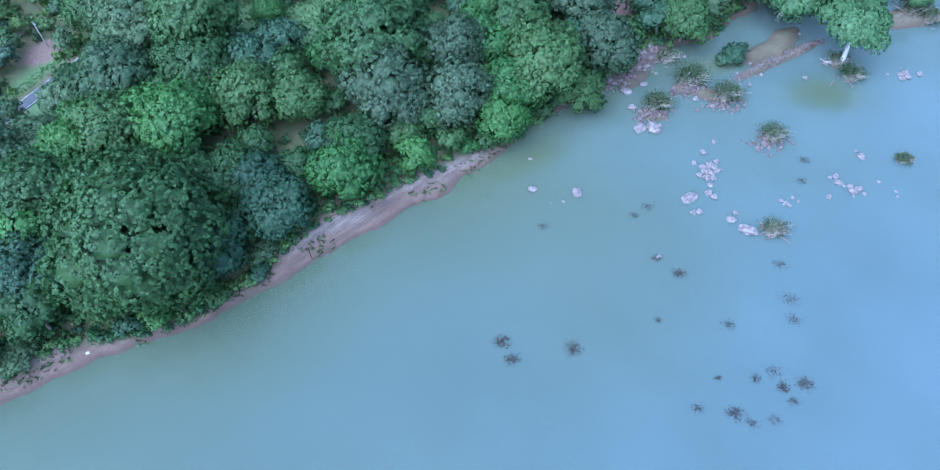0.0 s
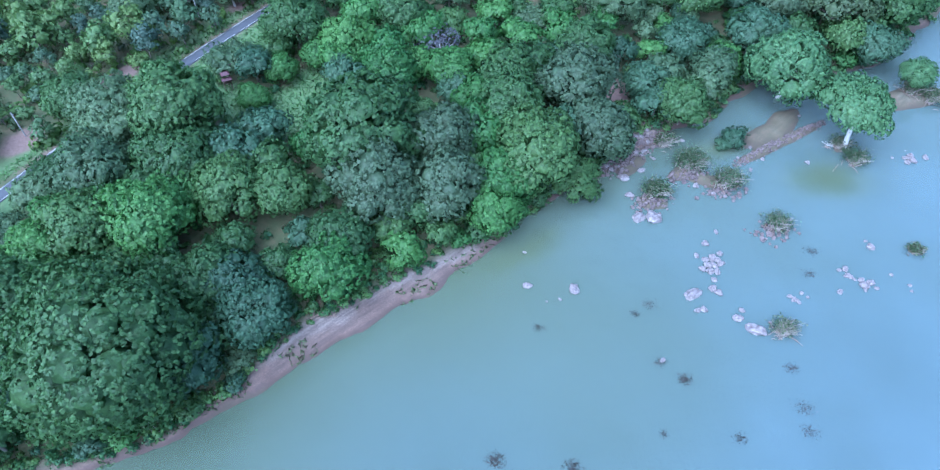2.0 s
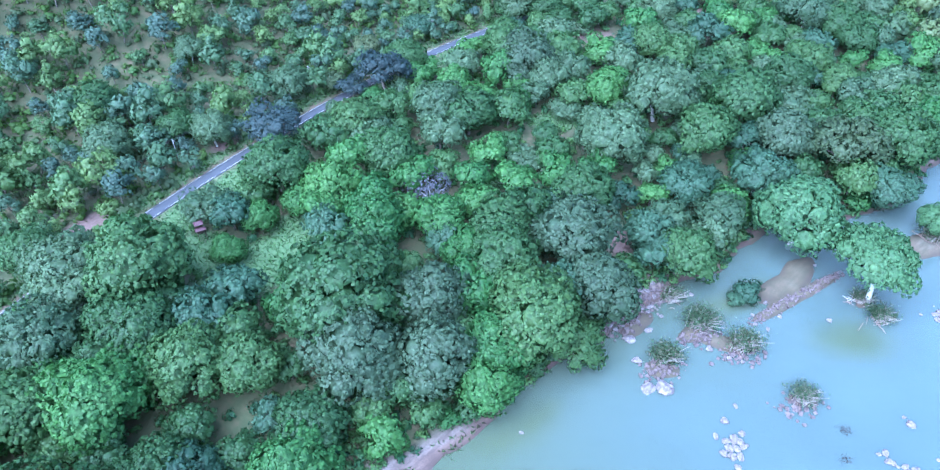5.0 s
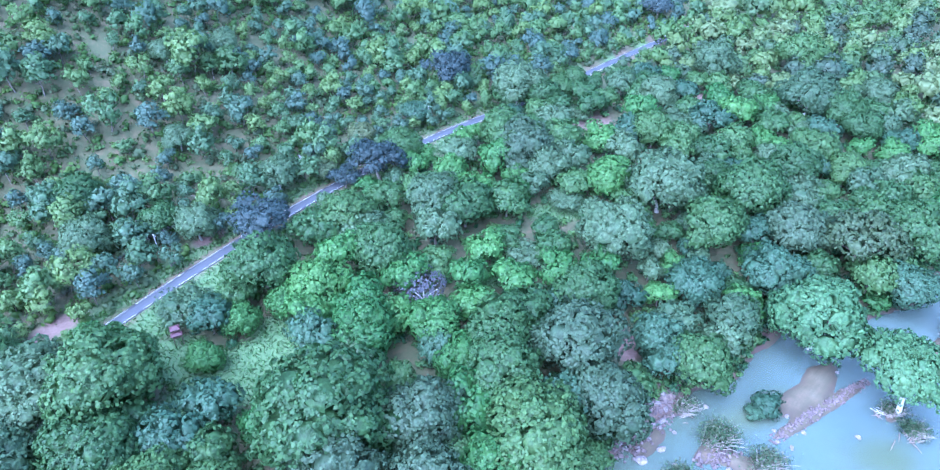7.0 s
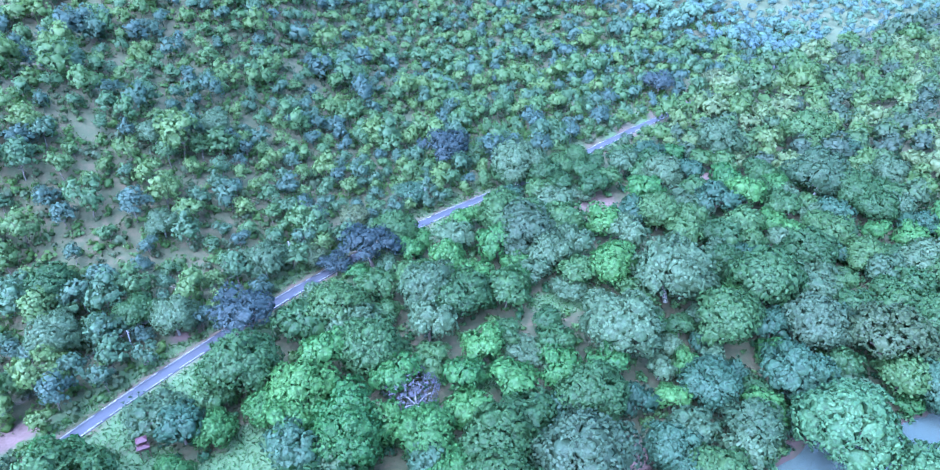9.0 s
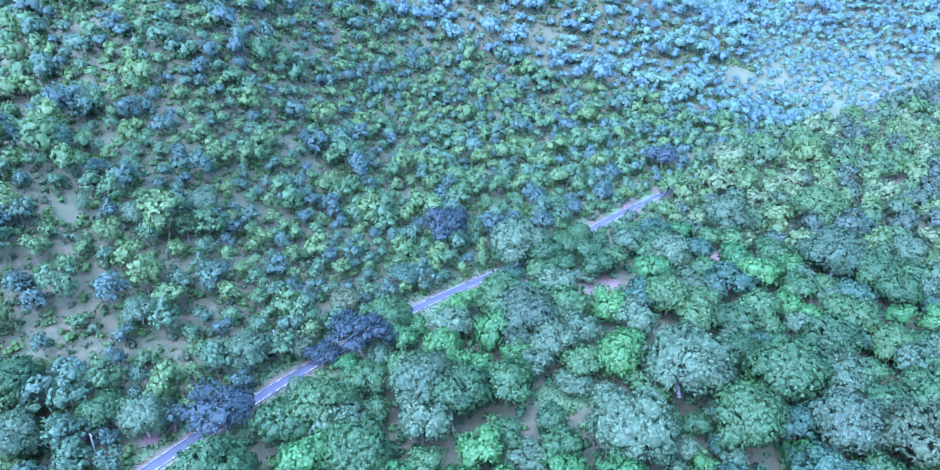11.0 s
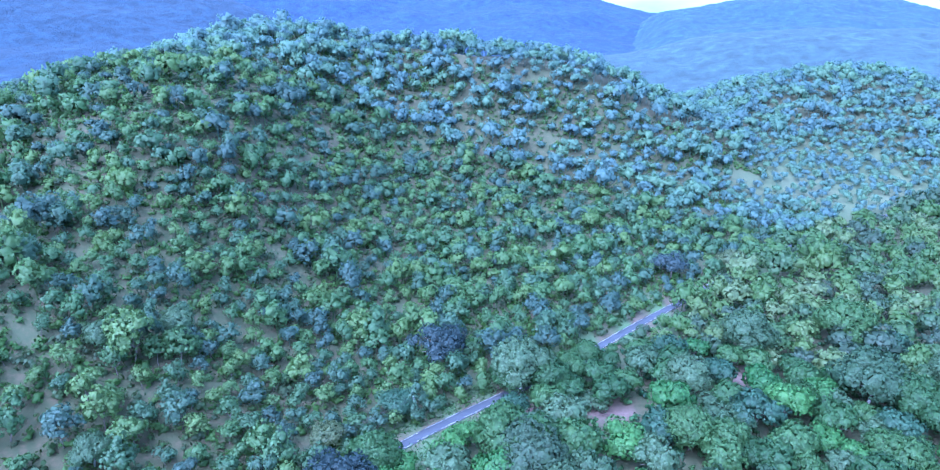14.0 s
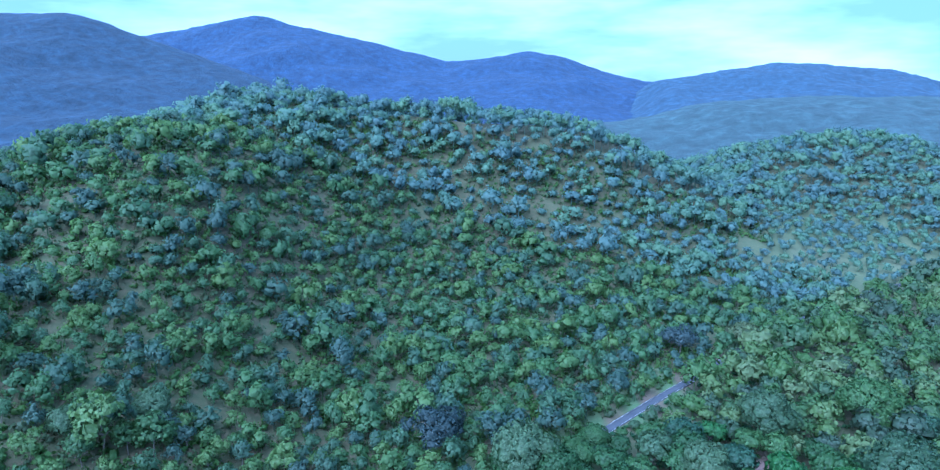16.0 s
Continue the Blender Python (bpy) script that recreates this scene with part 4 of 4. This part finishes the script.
far_spots = scatter(rng, (-800, 1000, 560, 1200), 60000, lambda x, y: 11.0 + 0 * x,
                    lambda x, y: (np.abs(to_line(x, y, ROAD)) > 4) & (to_line(x, y, SHORE) > 20) & ((y > 820) | (x < -420) | (x > 560) | (below_hill(x, y) & ((y > 640) | (x > 420)))) & (np.abs(x) < 0.74 * y))
far_form = [(v + np.array([0, 0, 0.6]), f, nn) for v, f, nn in (crown_arrays(140 + i, 26, 0.32, 4, 0.8, -0.2, heart=(0.75, 0.95), whole=1.2, per_clump=2, lobe_r=(0.38, 0.55)) for i in range(5))]
# the valley's far trees take the same haze-tinted leaves
forest("far_forest", "distant hazy forest on the valley floor", far_spots, rng.uniform(4.5, 7.5, len(far_spots)), far_form, LEAF_HILL_HAZE, rng)

bush_spots = scatter(rng, (-200, 240, 40, 400), 36000, lambda x, y: 4.1 + 0 * x,
                     lambda x, y: below_hill(x, y) & (to_line(x, y, SHORE) > bank_width(x)) & (np.abs(to_line(x, y, ROAD)) > 3.4) & (inside(x, y, BARE) <= 0) & (inside(x, y, MEADOWS) < 0.12))
bush = []
for i in range(5):
    v, f, nn = crown_arrays(120 + i, 70, 0.3, 5, 0.7, -0.2, per_clump=4, lobe_r=(0.36, 0.55))
    bush.append((v + np.array([0, 0, 0.35]), f, nn))
r_road = np.abs(to_line(bush_spots[:, 0], bush_spots[:, 1], ROAD))
forest("undergrowth", "green shrubs and saplings between the trees", bush_spots, np.minimum(rng.uniform(0.9, 2.4, len(bush_spots)), r_road - 2.2), bush, LEAF_BUSH, rng)

edge_spots = scatter(rng, (-112, 150, 44, 226), 40000, lambda x, y: 1.7 + 0 * x,
                     lambda x, y: (to_line(x, y, SHORE) > bank_width(x) + 0.9 * ripple(x, y, 4.0)) & (to_line(x, y, SHORE) < bank_width(x) + 10))
bank_bush = [(v + np.array([0, 0, 0.35]), f, nn) for v, f, nn in (crown_arrays(128 + i, 120, 0.22, 6, 0.7, -0.2, per_clump=6, lobe_r=(0.24, 0.52), reach=(0.35, 0.66)) for i in range(4))]
forest("bank_undergrowth", "tangled green shrubs along the top of the bank", edge_spots, rng.uniform(0.7, 1.9, len(edge_spots)), bank_bush, LEAF_BUSH, rng)

# grass in the clearings and along the verge
grass_spots = scatter(rng, (-130, 70, 130, 330), 220000, lambda x, y: 0.75 + 0 * x,
                      lambda x, y: (np.abs(to_line(x, y, ROAD)) > 2.6) & ((inside(x, y, MEADOWS) > 0) | (np.abs(to_line(x, y, ROAD)) < 7)) & (inside(x, y, BARE) <= 0.1))


def tuft_arrays(seed, blades, wide, lean=0.5):
    """Upright leaf blades of length 1 fanning out from one root."""
    g = np.random.default_rng(seed)
    out = unit(np.c_[g.normal(0, lean, (blades, 2)), np.ones(blades)])
    side = unit(np.cross(out, g.normal(0, 1, (blades, 3)))) * wide
    root = np.c_[g.normal(0, 0.16, (blades, 2)), np.zeros(blades)]
    long = g.uniform(0.6, 1.1, (blades, 1))
    mid, tip = root + out * 0.55 * long, root + out * long * [1.25, 1.25, 0.9]
    v = np.stack([root, mid - side, tip, mid + side], 1).reshape(-1, 3)
    return v, np.arange(4 * blades).reshape(-1, 4), np.tile([0.0, 0.0, 1.0], (4 * blades, 1))


tufts = [tuft_arrays(150 + i, 8, 0.11, 0.75) for i in range(4)]
forest("grass", "lush green grass in the clearings and on the verge", grass_spots, rng.uniform(0.4, 1.1, len(grass_spots)), tufts, GRASS, rng)
shore_line, heading = smooth_line(SHORE[2:16], 0.22)
shore_line = shore_line + np.c_[-heading[:, 1], heading[:, 0]] * rng.uniform(-0.2, 4.0, (len(shore_line), 1)) ** 1.0 + rng.normal(0, 0.3, shore_line.shape)
shore_line = shore_line[(ripple(shore_line[:, 0], shore_line[:, 1], 3.0, 1.0) > -0.1)]
forest("bank_grass", "small grass tufts along the waterline", shore_line, rng.uniform(0.3, 0.95, len(shore_line)), tufts, GRASS, rng)


# ---------------------------------------------------------------- rocks, weeds and driftwood in the river
def rock_mesh(seed):
    bm = bmesh.new()
    bmesh.ops.create_icosphere(bm, subdivisions=3, radius=1.0)
    off = Vector((seed * 7.3, seed * 3.1, 0))
    for v in bm.verts:
        p = v.co.copy()
        k = 0.95 + 0.5 * noise.noise(p * 0.9 + off) + 0.34 * abs(noise.noise(p * 2.1 + off)) - 0.22 * abs(noise.noise(p * 4.5 + off)) + 0.08 * noise.noise(p * 8 + off)
        v.co = Vector((p.x * k, p.y * k * 0.85, p.z * k * 0.75))
    me = bpy.data.meshes.new("rock")
    bm.to_mesh(me)
    bm.free()
    me.materials.append(ROCK)
    return me


ROCK_FORMS = [rock_mesh(i) for i in range(7)]


def rocks(spots, label, group):
    for i, (x, y, r) in enumerate(spots):
        ob = new("rock", ROCK_FORMS[(i * 3 + len(spots)) % 7])
        ob.matrix_world = pose(x, y, max(height(x, y), 0.0) + r * 0.12, 0, 0, i * 77) @ Matrix.Diagonal((r * (0.85 + 0.12 * (i % 3)), r * (0.7 + 0.11 * (i % 4)), r * (0.6 + 0.12 * (i % 4)), 1))
        tagged(ob, label, "rock", group)


rocks([(15.5, 107.5, 1.3), (26.5, 106.7, 1.5), (15.3, 117.8, 0.5), (19.8, 103.2, 0.3), (22.9, 103.8, 0.5), (54.3, 105.5, 2.0), (63.6, 117.9, 0.9), (60.7, 121.1, 0.9),
       (57.7, 117.2, 0.8), (60.4, 109.9, 0.9), (59.4, 107.3, 1.1), (60.6, 106.1, 0.9), (54.6, 101.1, 1.0), (56.1, 101.3, 1.0), (63.4, 98.9, 1.1), (64.9, 101.2, 0.7), (66.8, 96.0, 2.4),
       (44.2, 88.0, 0.7), (49.0, 129.3, 2.3), (45.2, 129.4, 1.7), (64.3, 125.0, 0.7), (70.6, 98.0, 0.5)], "pale grey-pink boulder standing in shallow river water", "river rocks")
rocks([(59.6, 116.1, 1.1), (61.5, 116.5, 1.3), (62.5, 115.8, 1.0), (59.8, 114.2, 1.0), (61.3, 114.3, 1.1), (63.1, 114.7, 1.0), (58.3, 113.1, 1.0), (60.0, 112.4, 1.0), (61.7, 112.3, 1.1)],
      "whitish rock in a low reef of broken rocks", "river rocks")
rocks([(91.6, 113.2, 0.7), (93.1, 113.4, 1.0), (93.1, 111.4, 0.9), (93.8, 111.0, 0.7), (94.4, 110.3, 0.5), (95.9, 110.3, 0.8), (96.0, 108.6, 1.2), (97.8, 109.5, 1.0), (95.8, 107.5, 0.8),
       (98.7, 107.8, 0.7), (89.6, 106.7, 0.8), (102.0, 120.5, 1.0), (101.4, 122.4, 0.6), (103.8, 111.9, 0.5), (107.0, 108.8, 0.5), (106.7, 107.1, 0.4), (77.3, 105.2, 0.8), (78.0, 104.4, 0.8),
       (80.3, 106.2, 0.6), (81.4, 105.1, 0.4), (78.8, 103.8, 0.7)], "small whitish rock breaking the river surface", "river rocks")
rocks([(43.4, 143.9, 1.8), (50.8, 142.7, 0.8), (44.1, 137.5, 1.1), (62.6, 141.3, 1.0), (62.5, 159.3, 0.8), (48.8, 146.9, 1.0), (52.9, 151.7, 0.6), (76.3, 149.2, 0.6), (79.0, 147.7, 0.8),
       (76.7, 152.4, 0.6), (81.2, 156.6, 0.6), (83.4, 151.9, 0.6), (69.6, 137.4, 0.7), (66.7, 138.4, 0.7)], "reddish grey boulder beside the river islets", "river rocks")
rocks([(39.0, 147.9, 1.0), (37.3, 147.5, 0.7), (42.3, 148.4, 0.8), (47.5, 156.9, 1.1), (50.2, 159.5, 1.1), (50.6, 154.9, 0.9), (45.6, 152.0, 0.9), (48.2, 154.1, 0.8), (52.2, 157.9, 0.8),
       (46.4, 149.6, 0.7), (43.2, 146.8, 0.7), (40.5, 147.1, 0.7), (49.7, 152.9, 0.8), (52.3, 162.1, 1.0), (48.4, 159.1, 0.8)], "pinkish rock in the rubble on the river bank", "bank rubble")
rocks([(124.0, 153.1, 1.1), (125.6, 153.6, 1.2), (125.5, 151.9, 1.1), (123.7, 151.1, 0.8), (120.3, 153.1, 0.5), (125.2, 156.0, 0.3), (95.7, 150.7, 0.8), (99.6, 170.8, 0.5), (129.7, 153.2, 1.1)],
      "white rock washed by the river", "river rocks")
rocks([(-81.5, 204.6, 0.8), (-80.6, 205.4, 1.0), (-81.9, 203.4, 0.8)], "pale roadside boulder on the grassy verge", "roadside boulders")


def gravel(name, label, ax, ay, bx, by, wide, n, seed, size):
    """Loose stones heaped along a low ridge, as one mesh."""
    g = np.random.default_rng(seed)
    hv, hf = HEARTS[0]
    pieces = []
    for _ in range(n):
        t = g.uniform(0, 1)
        x, y = ax + (bx - ax) * t + g.normal(0, wide), ay + (by - ay) * t + g.normal(0, wide)
        rot = np.array(Euler(g.uniform(0, 6, 3)).to_matrix())
        pieces.append(((hv * g.uniform(0.6, 1.2, 3) @ rot) * size * g.uniform(0.4, 1.3) + [x, y, max(height(x, y), 0) + 0.05], hf))
    tagged(new(name, mesh_of(name, *joined(pieces), GRAVEL)), label, "gravel", kind="stuff")


GRAVEL = plain_material("dark_gravel", (0.055, 0.038, 0.036), (0.15, 0.115, 0.11), 1.5, 0.9, 0.5)
gravel("gravel_bar", "dark reddish gravel heaped along the sandbar", 74.5, 149.2, 106, 168.2, 0.75, 420, 1, 0.36)
for rx, ry in ((49.5, 134.5), (61, 144.5), (70, 139.5), (79, 125)):
    gravel("islet_rubble", "reddish rubble washed round the foot of a river shrub", rx - 4, ry - 1, rx + 4, ry + 1.5, 1.5, 90, int(rx), 0.6)
gravel("bank_rubble", "pinkish rubble at the foot of the river bank", 38, 147, 52, 160, 2.2, 360, 2, 0.62)


def blades_arrays(seed, n, size, lean):
    """Arching dry stems of length about size, with narrow leaf sprays on them."""
    g = np.random.default_rng(seed)
    pieces = []
    for _ in range(n):
        w, le = g.uniform(0, 2 * math.pi), size * g.uniform(0.5, 1.1)
        d = np.array([math.cos(w), math.sin(w), 0]) * g.uniform(0.3, 1.0) * lean + np.array([lean * 0.8, 0.15, 0])
        p0 = np.array([g.normal(0, size * 0.16), g.normal(0, size * 0.16), -0.1])
        p1 = p0 + d * le * 0.5 + np.array([0, 0, le * 0.42])
        p2 = p0 + d * le + np.array([0, 0, le * 0.5])
        pieces.append(tube([p0, p1, p2], [0.075, 0.065, 0.03], 4))
    return joined(pieces)


def reed_clump(x, y, r, seed, green):
    clump = tagged(new("river_shrub"), "flood-combed river shrub of dry stems and green tufts", "shrub", "river shrubs")
    clump.location = (x, y, max(height(x, y), 0.0))
    part("stem_tangle", mesh_of("stem_tangle", *blades_arrays(seed, 90, r * 0.9, 0.75), DRY_STEM), DRY_STEM, clump)
    g = np.random.default_rng(seed)
    k = int(420 * r * green)
    c = np.c_[g.normal(0.3 * r, 0.34 * r, k), g.normal(0.25 * r, 0.3 * r, k), np.abs(g.normal(0.28 * r, 0.12 * r, k)) + 0.1]
    v, f = sprays(g, c, np.tile([0.4, 0.3, 0.7], (k, 1)), 0.3, 2.4)
    part("leaves", mesh_of("leaves", v, f, REED), REED, clump, "tuft of narrow grey-green leaves")
    pieces = []
    for _ in range(14):
        p = np.array([g.normal(0, 0.3 * r), g.normal(-0.1 * r, 0.22 * r), 0.1])
        q = p + np.array([g.normal(0, 0.3 * r), g.normal(0, 0.3 * r), g.uniform(0.0, 0.5)])
        pieces.append(tube([p, (p + q) / 2 + [0, 0, 0.25], q], [0.1, 0.09, 0.04], 5))
    part("root_tangle", mesh_of("root_tangle", *joined(pieces), WOOD, True), WOOD, clump, "brown tangle of washed roots")


for i, (x, y, r, green) in enumerate([(60.6, 148.2, 4.7, 1.0), (69.5, 141.4, 4.6, 0.7), (49.9, 137.5, 3.9, 1.0), (79.2, 126.6, 3.6, 0.6), (71.9, 95.3, 3.3, 0.35), (106.0, 157.4, 3.2, 0.4),
                                      (108.1, 151.3, 3.6, 0.8), (135.9, 180.8, 4.5, 0.8), (140.9, 177.4, 4.0, 0.6), (56.0, 157.5, 3.5, 0.3), (112.0, 119.0, 2.0, 0.8)]):
    reed_clump(x, y, r * 1.3, 200 + i, green)
for x, y, r in [(76.1, 158.0, 4.0), (73.0, 156.5, 2.6), (138.5, 183, 3.5)]:
    plant("mid_blue", x, y, r, 1.0)


def weed_patch(x, y, r, seed, z):
    g = np.random.default_rng(seed)
    k = int(150 * r)
    c = np.c_[g.normal(0, 0.42 * r, k), g.normal(0, 0.34 * r, k), g.uniform(-0.02, 0.1, k)]
    v, f = sprays(g, c, np.tile([0.0, 0.0, 1.0], (k, 1)), 0.17, 1.8)
    ob = new("water_weed", mesh_of("water_weed", v, f, WEED))
    ob.location = (x, y, z)
    tagged(ob, "dark brown water weed just under the river surface" if z < 0 else "brown water weed breaking the river surface", "water plant", "water weeds")


for i, (x, y, r) in enumerate([(7.2, 65.3, 1.8), (9.3, 61.2, 1.4), (22.3, 63.8, 1.7), (53.8, 50.2, 1.6), (69.6, 56.8, 1.6), (64.9, 55.9, 1.2), (48.1, 83.4, 1.4)]):
    weed_patch(x, y, r * 1.4, 300 + i, 0.0)
for i, (x, y, r) in enumerate([(46.5, 51.0, 0.9), (56.8, 48.3, 1.0), (63.7, 59.4, 1.2), (61.4, 49.0, 1.0), (66.3, 53.0, 0.8), (56.7, 70.3, 1.0), (71.5, 71.8, 1.2), (59.8, 57.8, 0.9), (52.0, 57.8, 0.6),
                               (41.4, 71.1, 0.6), (72.0, 77.1, 1.6), (17.4, 96.1, 0.8), (43.5, 87.6, 1.0), (71.9, 86.5, 1.2), (43.6, 102.7, 1.2), (40.0, 100.0, 0.8), (84.0, 112.0, 1.0), (87.0, 119.0, 1.2)]):
    weed_patch(x, y, r * 1.8, 330 + i, -0.05)


def driftwood(x, y, size, seed, turn, label, mat=PALE_BARK):
    g = np.random.default_rng(seed)
    pieces = [tube([(-size, 0, 0.25), (-0.2 * size, 0.1 * size, 0.45), (0.5 * size, 0, 0.3), (size, -0.15 * size, 0.15)], [0.16, 0.14, 0.1, 0.04], 6)]
    for _ in range(6):
        s = g.uniform(-0.3, 0.8) * size
        e = np.array([s + g.uniform(0.2, 0.6) * size, g.uniform(-0.5, 0.5) * size, g.uniform(0.2, 0.9)])
        pieces.append(tube([(s, 0, 0.35), (np.array([s, 0, 0.35]) + e) / 2 + [0, 0, 0.15], e], [0.09, 0.06, 0.02], 5))
    ob = new("driftwood", mesh_of("driftwood", *joined(pieces), mat, True))
    ob.matrix_world = pose(x, y, height(x, y), 0, 0, turn)
    tagged(ob, label, "driftwood")


driftwood(-63.5, 71.5, 3.4, 1, -20, "bleached dead branch hanging over the sandy bank")
driftwood(-59.5, 70.5, 1.8, 2, 60, "bleached dead branch hanging over the sandy bank")
driftwood(-32, 97.5, 2.6, 3, 35, "brown pile of flood-washed branches on sand", WOOD)
driftwood(-30.5, 97.0, 2.2, 4, 10, "brown pile of flood-washed branches on sand", WOOD)
driftwood(-33, 98.8, 2.2, 5, 80, "brown pile of flood-washed branches on sand", WOOD)
driftwood(56, 158, 3.0, 6, 30, "bleached fallen branch at the waterline")
driftwood(106, 158.5, 3.0, 7, 200, "tangle of washed-out roots under the leaning tree")
driftwood(104.5, 158.0, 2.4, 8, 150, "tangle of washed-out roots under the leaning tree")


# ---------------------------------------------------------------- beside the road
def box(bm, cx, cy, cz, sx, sy, sz, bevel=0.0):
    made = bmesh.ops.create_cube(bm, size=1.0, matrix=Matrix.Translation((cx, cy, cz)) @ Matrix.Diagonal((sx, sy, sz, 1)))
    if bevel:
        edges = {e for v in made["verts"] for e in v.link_edges}
        bmesh.ops.bevel(bm, geom=list(edges), offset=bevel, segments=1, affect="EDGES")


def hip_roof(bm, w, d, z, rise, thick=0.12):
    """Four sloping sheets to a short ridge, with an overhanging thick edge."""
    ring = [bm.verts.new(p) for p in ((-w, -d, z), (w, -d, z), (w, d, z), (-w, d, z))]
    low = [bm.verts.new((v.co.x, v.co.y, z - thick)) for v in ring]
    a, b = bm.verts.new((-w * 0.45, 0, z + rise)), bm.verts.new((w * 0.45, 0, z + rise))
    for f in ((ring[0], ring[1], b, a), (ring[1], ring[2], b), (ring[2], ring[3], a, b), (ring[3], ring[0], a), tuple(low[::-1])):
        bm.faces.new(f)
    for i in range(4):
        bm.faces.new((ring[i], low[i], low[(i + 1) % 4], ring[(i + 1) % 4]))


def build_hut(x, y):
    hut = tagged(new("watch_hut"), "small raised wooden watch hut with two maroon roofs", "hut")
    hut.matrix_world = pose(x, y, height(x, y), 0, 0, 28) @ Matrix.Diagonal((0.8, 0.8, 0.9, 1))
    bm = bmesh.new()
    hip_roof(bm, 1.5, 1.25, 6.1, 0.6)
    part("roof", bm, MAROON, hut, "maroon sheet metal roof")
    bm = bmesh.new()
    hip_roof(bm, 1.75, 1.0, 4.7, 0.35)
    for v in bm.verts:
        v.co.y -= 1.3
    part("porch_roof", bm, MAROON, hut, "lower maroon sheet roof over the landing")
    bm = bmesh.new()
    box(bm, 0, 0, 3.0, 2.7, 2.2, 0.16, 0.03)
    part("platform", bm, WOOD, hut)
    bm = bmesh.new()
    for sx, sy, lx, ly in ((0, 1.05, 2.6, 0.08), (0, -1.05, 2.6, 0.08), (1.27, 0, 0.08, 2.0), (-1.27, 0, 0.08, 2.0)):
        box(bm, sx, sy, 3.6, lx, ly, 1.0)
    part("parapet", bm, WOOD, hut)
    for sx in (-1.25, 1.25):
        for sy in (-1.0, 1.0):
            part("post", mesh_of("post", *tube([(sx, sy, -0.5), (sx, sy, 3.0), (sx, sy, 6.05)], [0.1, 0.09, 0.08], 8), WOOD, True), WOOD, hut)
    for i in range(2):
        part("ladder_rail", mesh_of("ladder_rail", *tube([(-0.3 + 0.6 * i, -2.3, -0.2), (-0.3 + 0.6 * i, -1.15, 3.1)], [0.05, 0.05], 6), WOOD), WOOD, hut)


build_hut(-69.5, 173.5)

POLES = [(-139.0, 118.0), (-119.9, 151.8), (-86.5, 207.0), (-53.3, 250.5), (-12.0, 292.0)]


def build_pole(x, y, turn):
    pole = tagged(new("utility_pole"), "slim grey concrete utility pole with a crossarm", "utility pole", "utility poles")
    pole.matrix_world = pose(x, y, height(x, y), 0, 0, turn)
    part("shaft", mesh_of("shaft", *tube([(0, 0, -1), (0, 0, 4), (0, 0, 8.2), (0, 0, 8.25)], [0.19, 0.16, 0.12, 0.02], 8), CONCRETE, True), CONCRETE, pole)
    bm = bmesh.new()
    box(bm, 0, 0.14, 7.7, 1.5, 0.1, 0.12, 0.02)
    part("crossarm", bm, CONCRETE, pole)
    for sx in (-0.65, 0.0, 0.65):
        part("insulator", mesh_of("insulator", *tube([(sx, 0.14, 7.74), (sx, 0.14, 7.85), (sx, 0.14, 7.98)], [0.05, 0.07, 0.03], 8), WHITE_PAINT, True), WHITE_PAINT, pole, "white porcelain insulator")


for i, (x, y) in enumerate(POLES):
    (ax, ay), (bx, by) = POLES[max(i - 1, 0)], POLES[min(i + 1, len(POLES) - 1)]
    build_pole(x, y, math.degrees(math.atan2(by - ay, bx - ax)) - 90)
for (ax, ay), (bx, by) in zip(POLES[:-1], POLES[1:]):
    za, zb = height(ax, ay) + 7.98, height(bx, by) + 7.98
    w = math.atan2(by - ay, bx - ax) - math.pi / 2
    for off in (-0.65, 0.0, 0.65):
        ox, oy = math.cos(w) * off, math.sin(w) * off
        pts = [(ax + (bx - ax) * t + ox, ay + (by - ay) * t + oy, za + (zb - za) * t - 4 * 0.9 * t * (1 - t)) for t in np.linspace(0, 1, 13)]
        tagged(new("overhead_wire", mesh_of("overhead_wire", *tube(pts, [0.02] * 13, 4), WIRE)), "thin dark overhead wire between utility poles", "wire", "overhead wires")

bm = bmesh.new()
box(bm, 0, 0, 0.16, 0.75, 0.5, 0.3, 0.05)
crate = part("foam_box", bm, WHITE_PAINT, None, "white foam box washed up on the sand")
crate.matrix_world = pose(-79.6, 60.7, height(-79.6, 60.7), 0, 0, 25)
tagged(crate, category="box")

for forms in KINDS.values():
    for form in forms:
        for o in (*form.children_recursive, form):
            bpy.data.objects.remove(o)
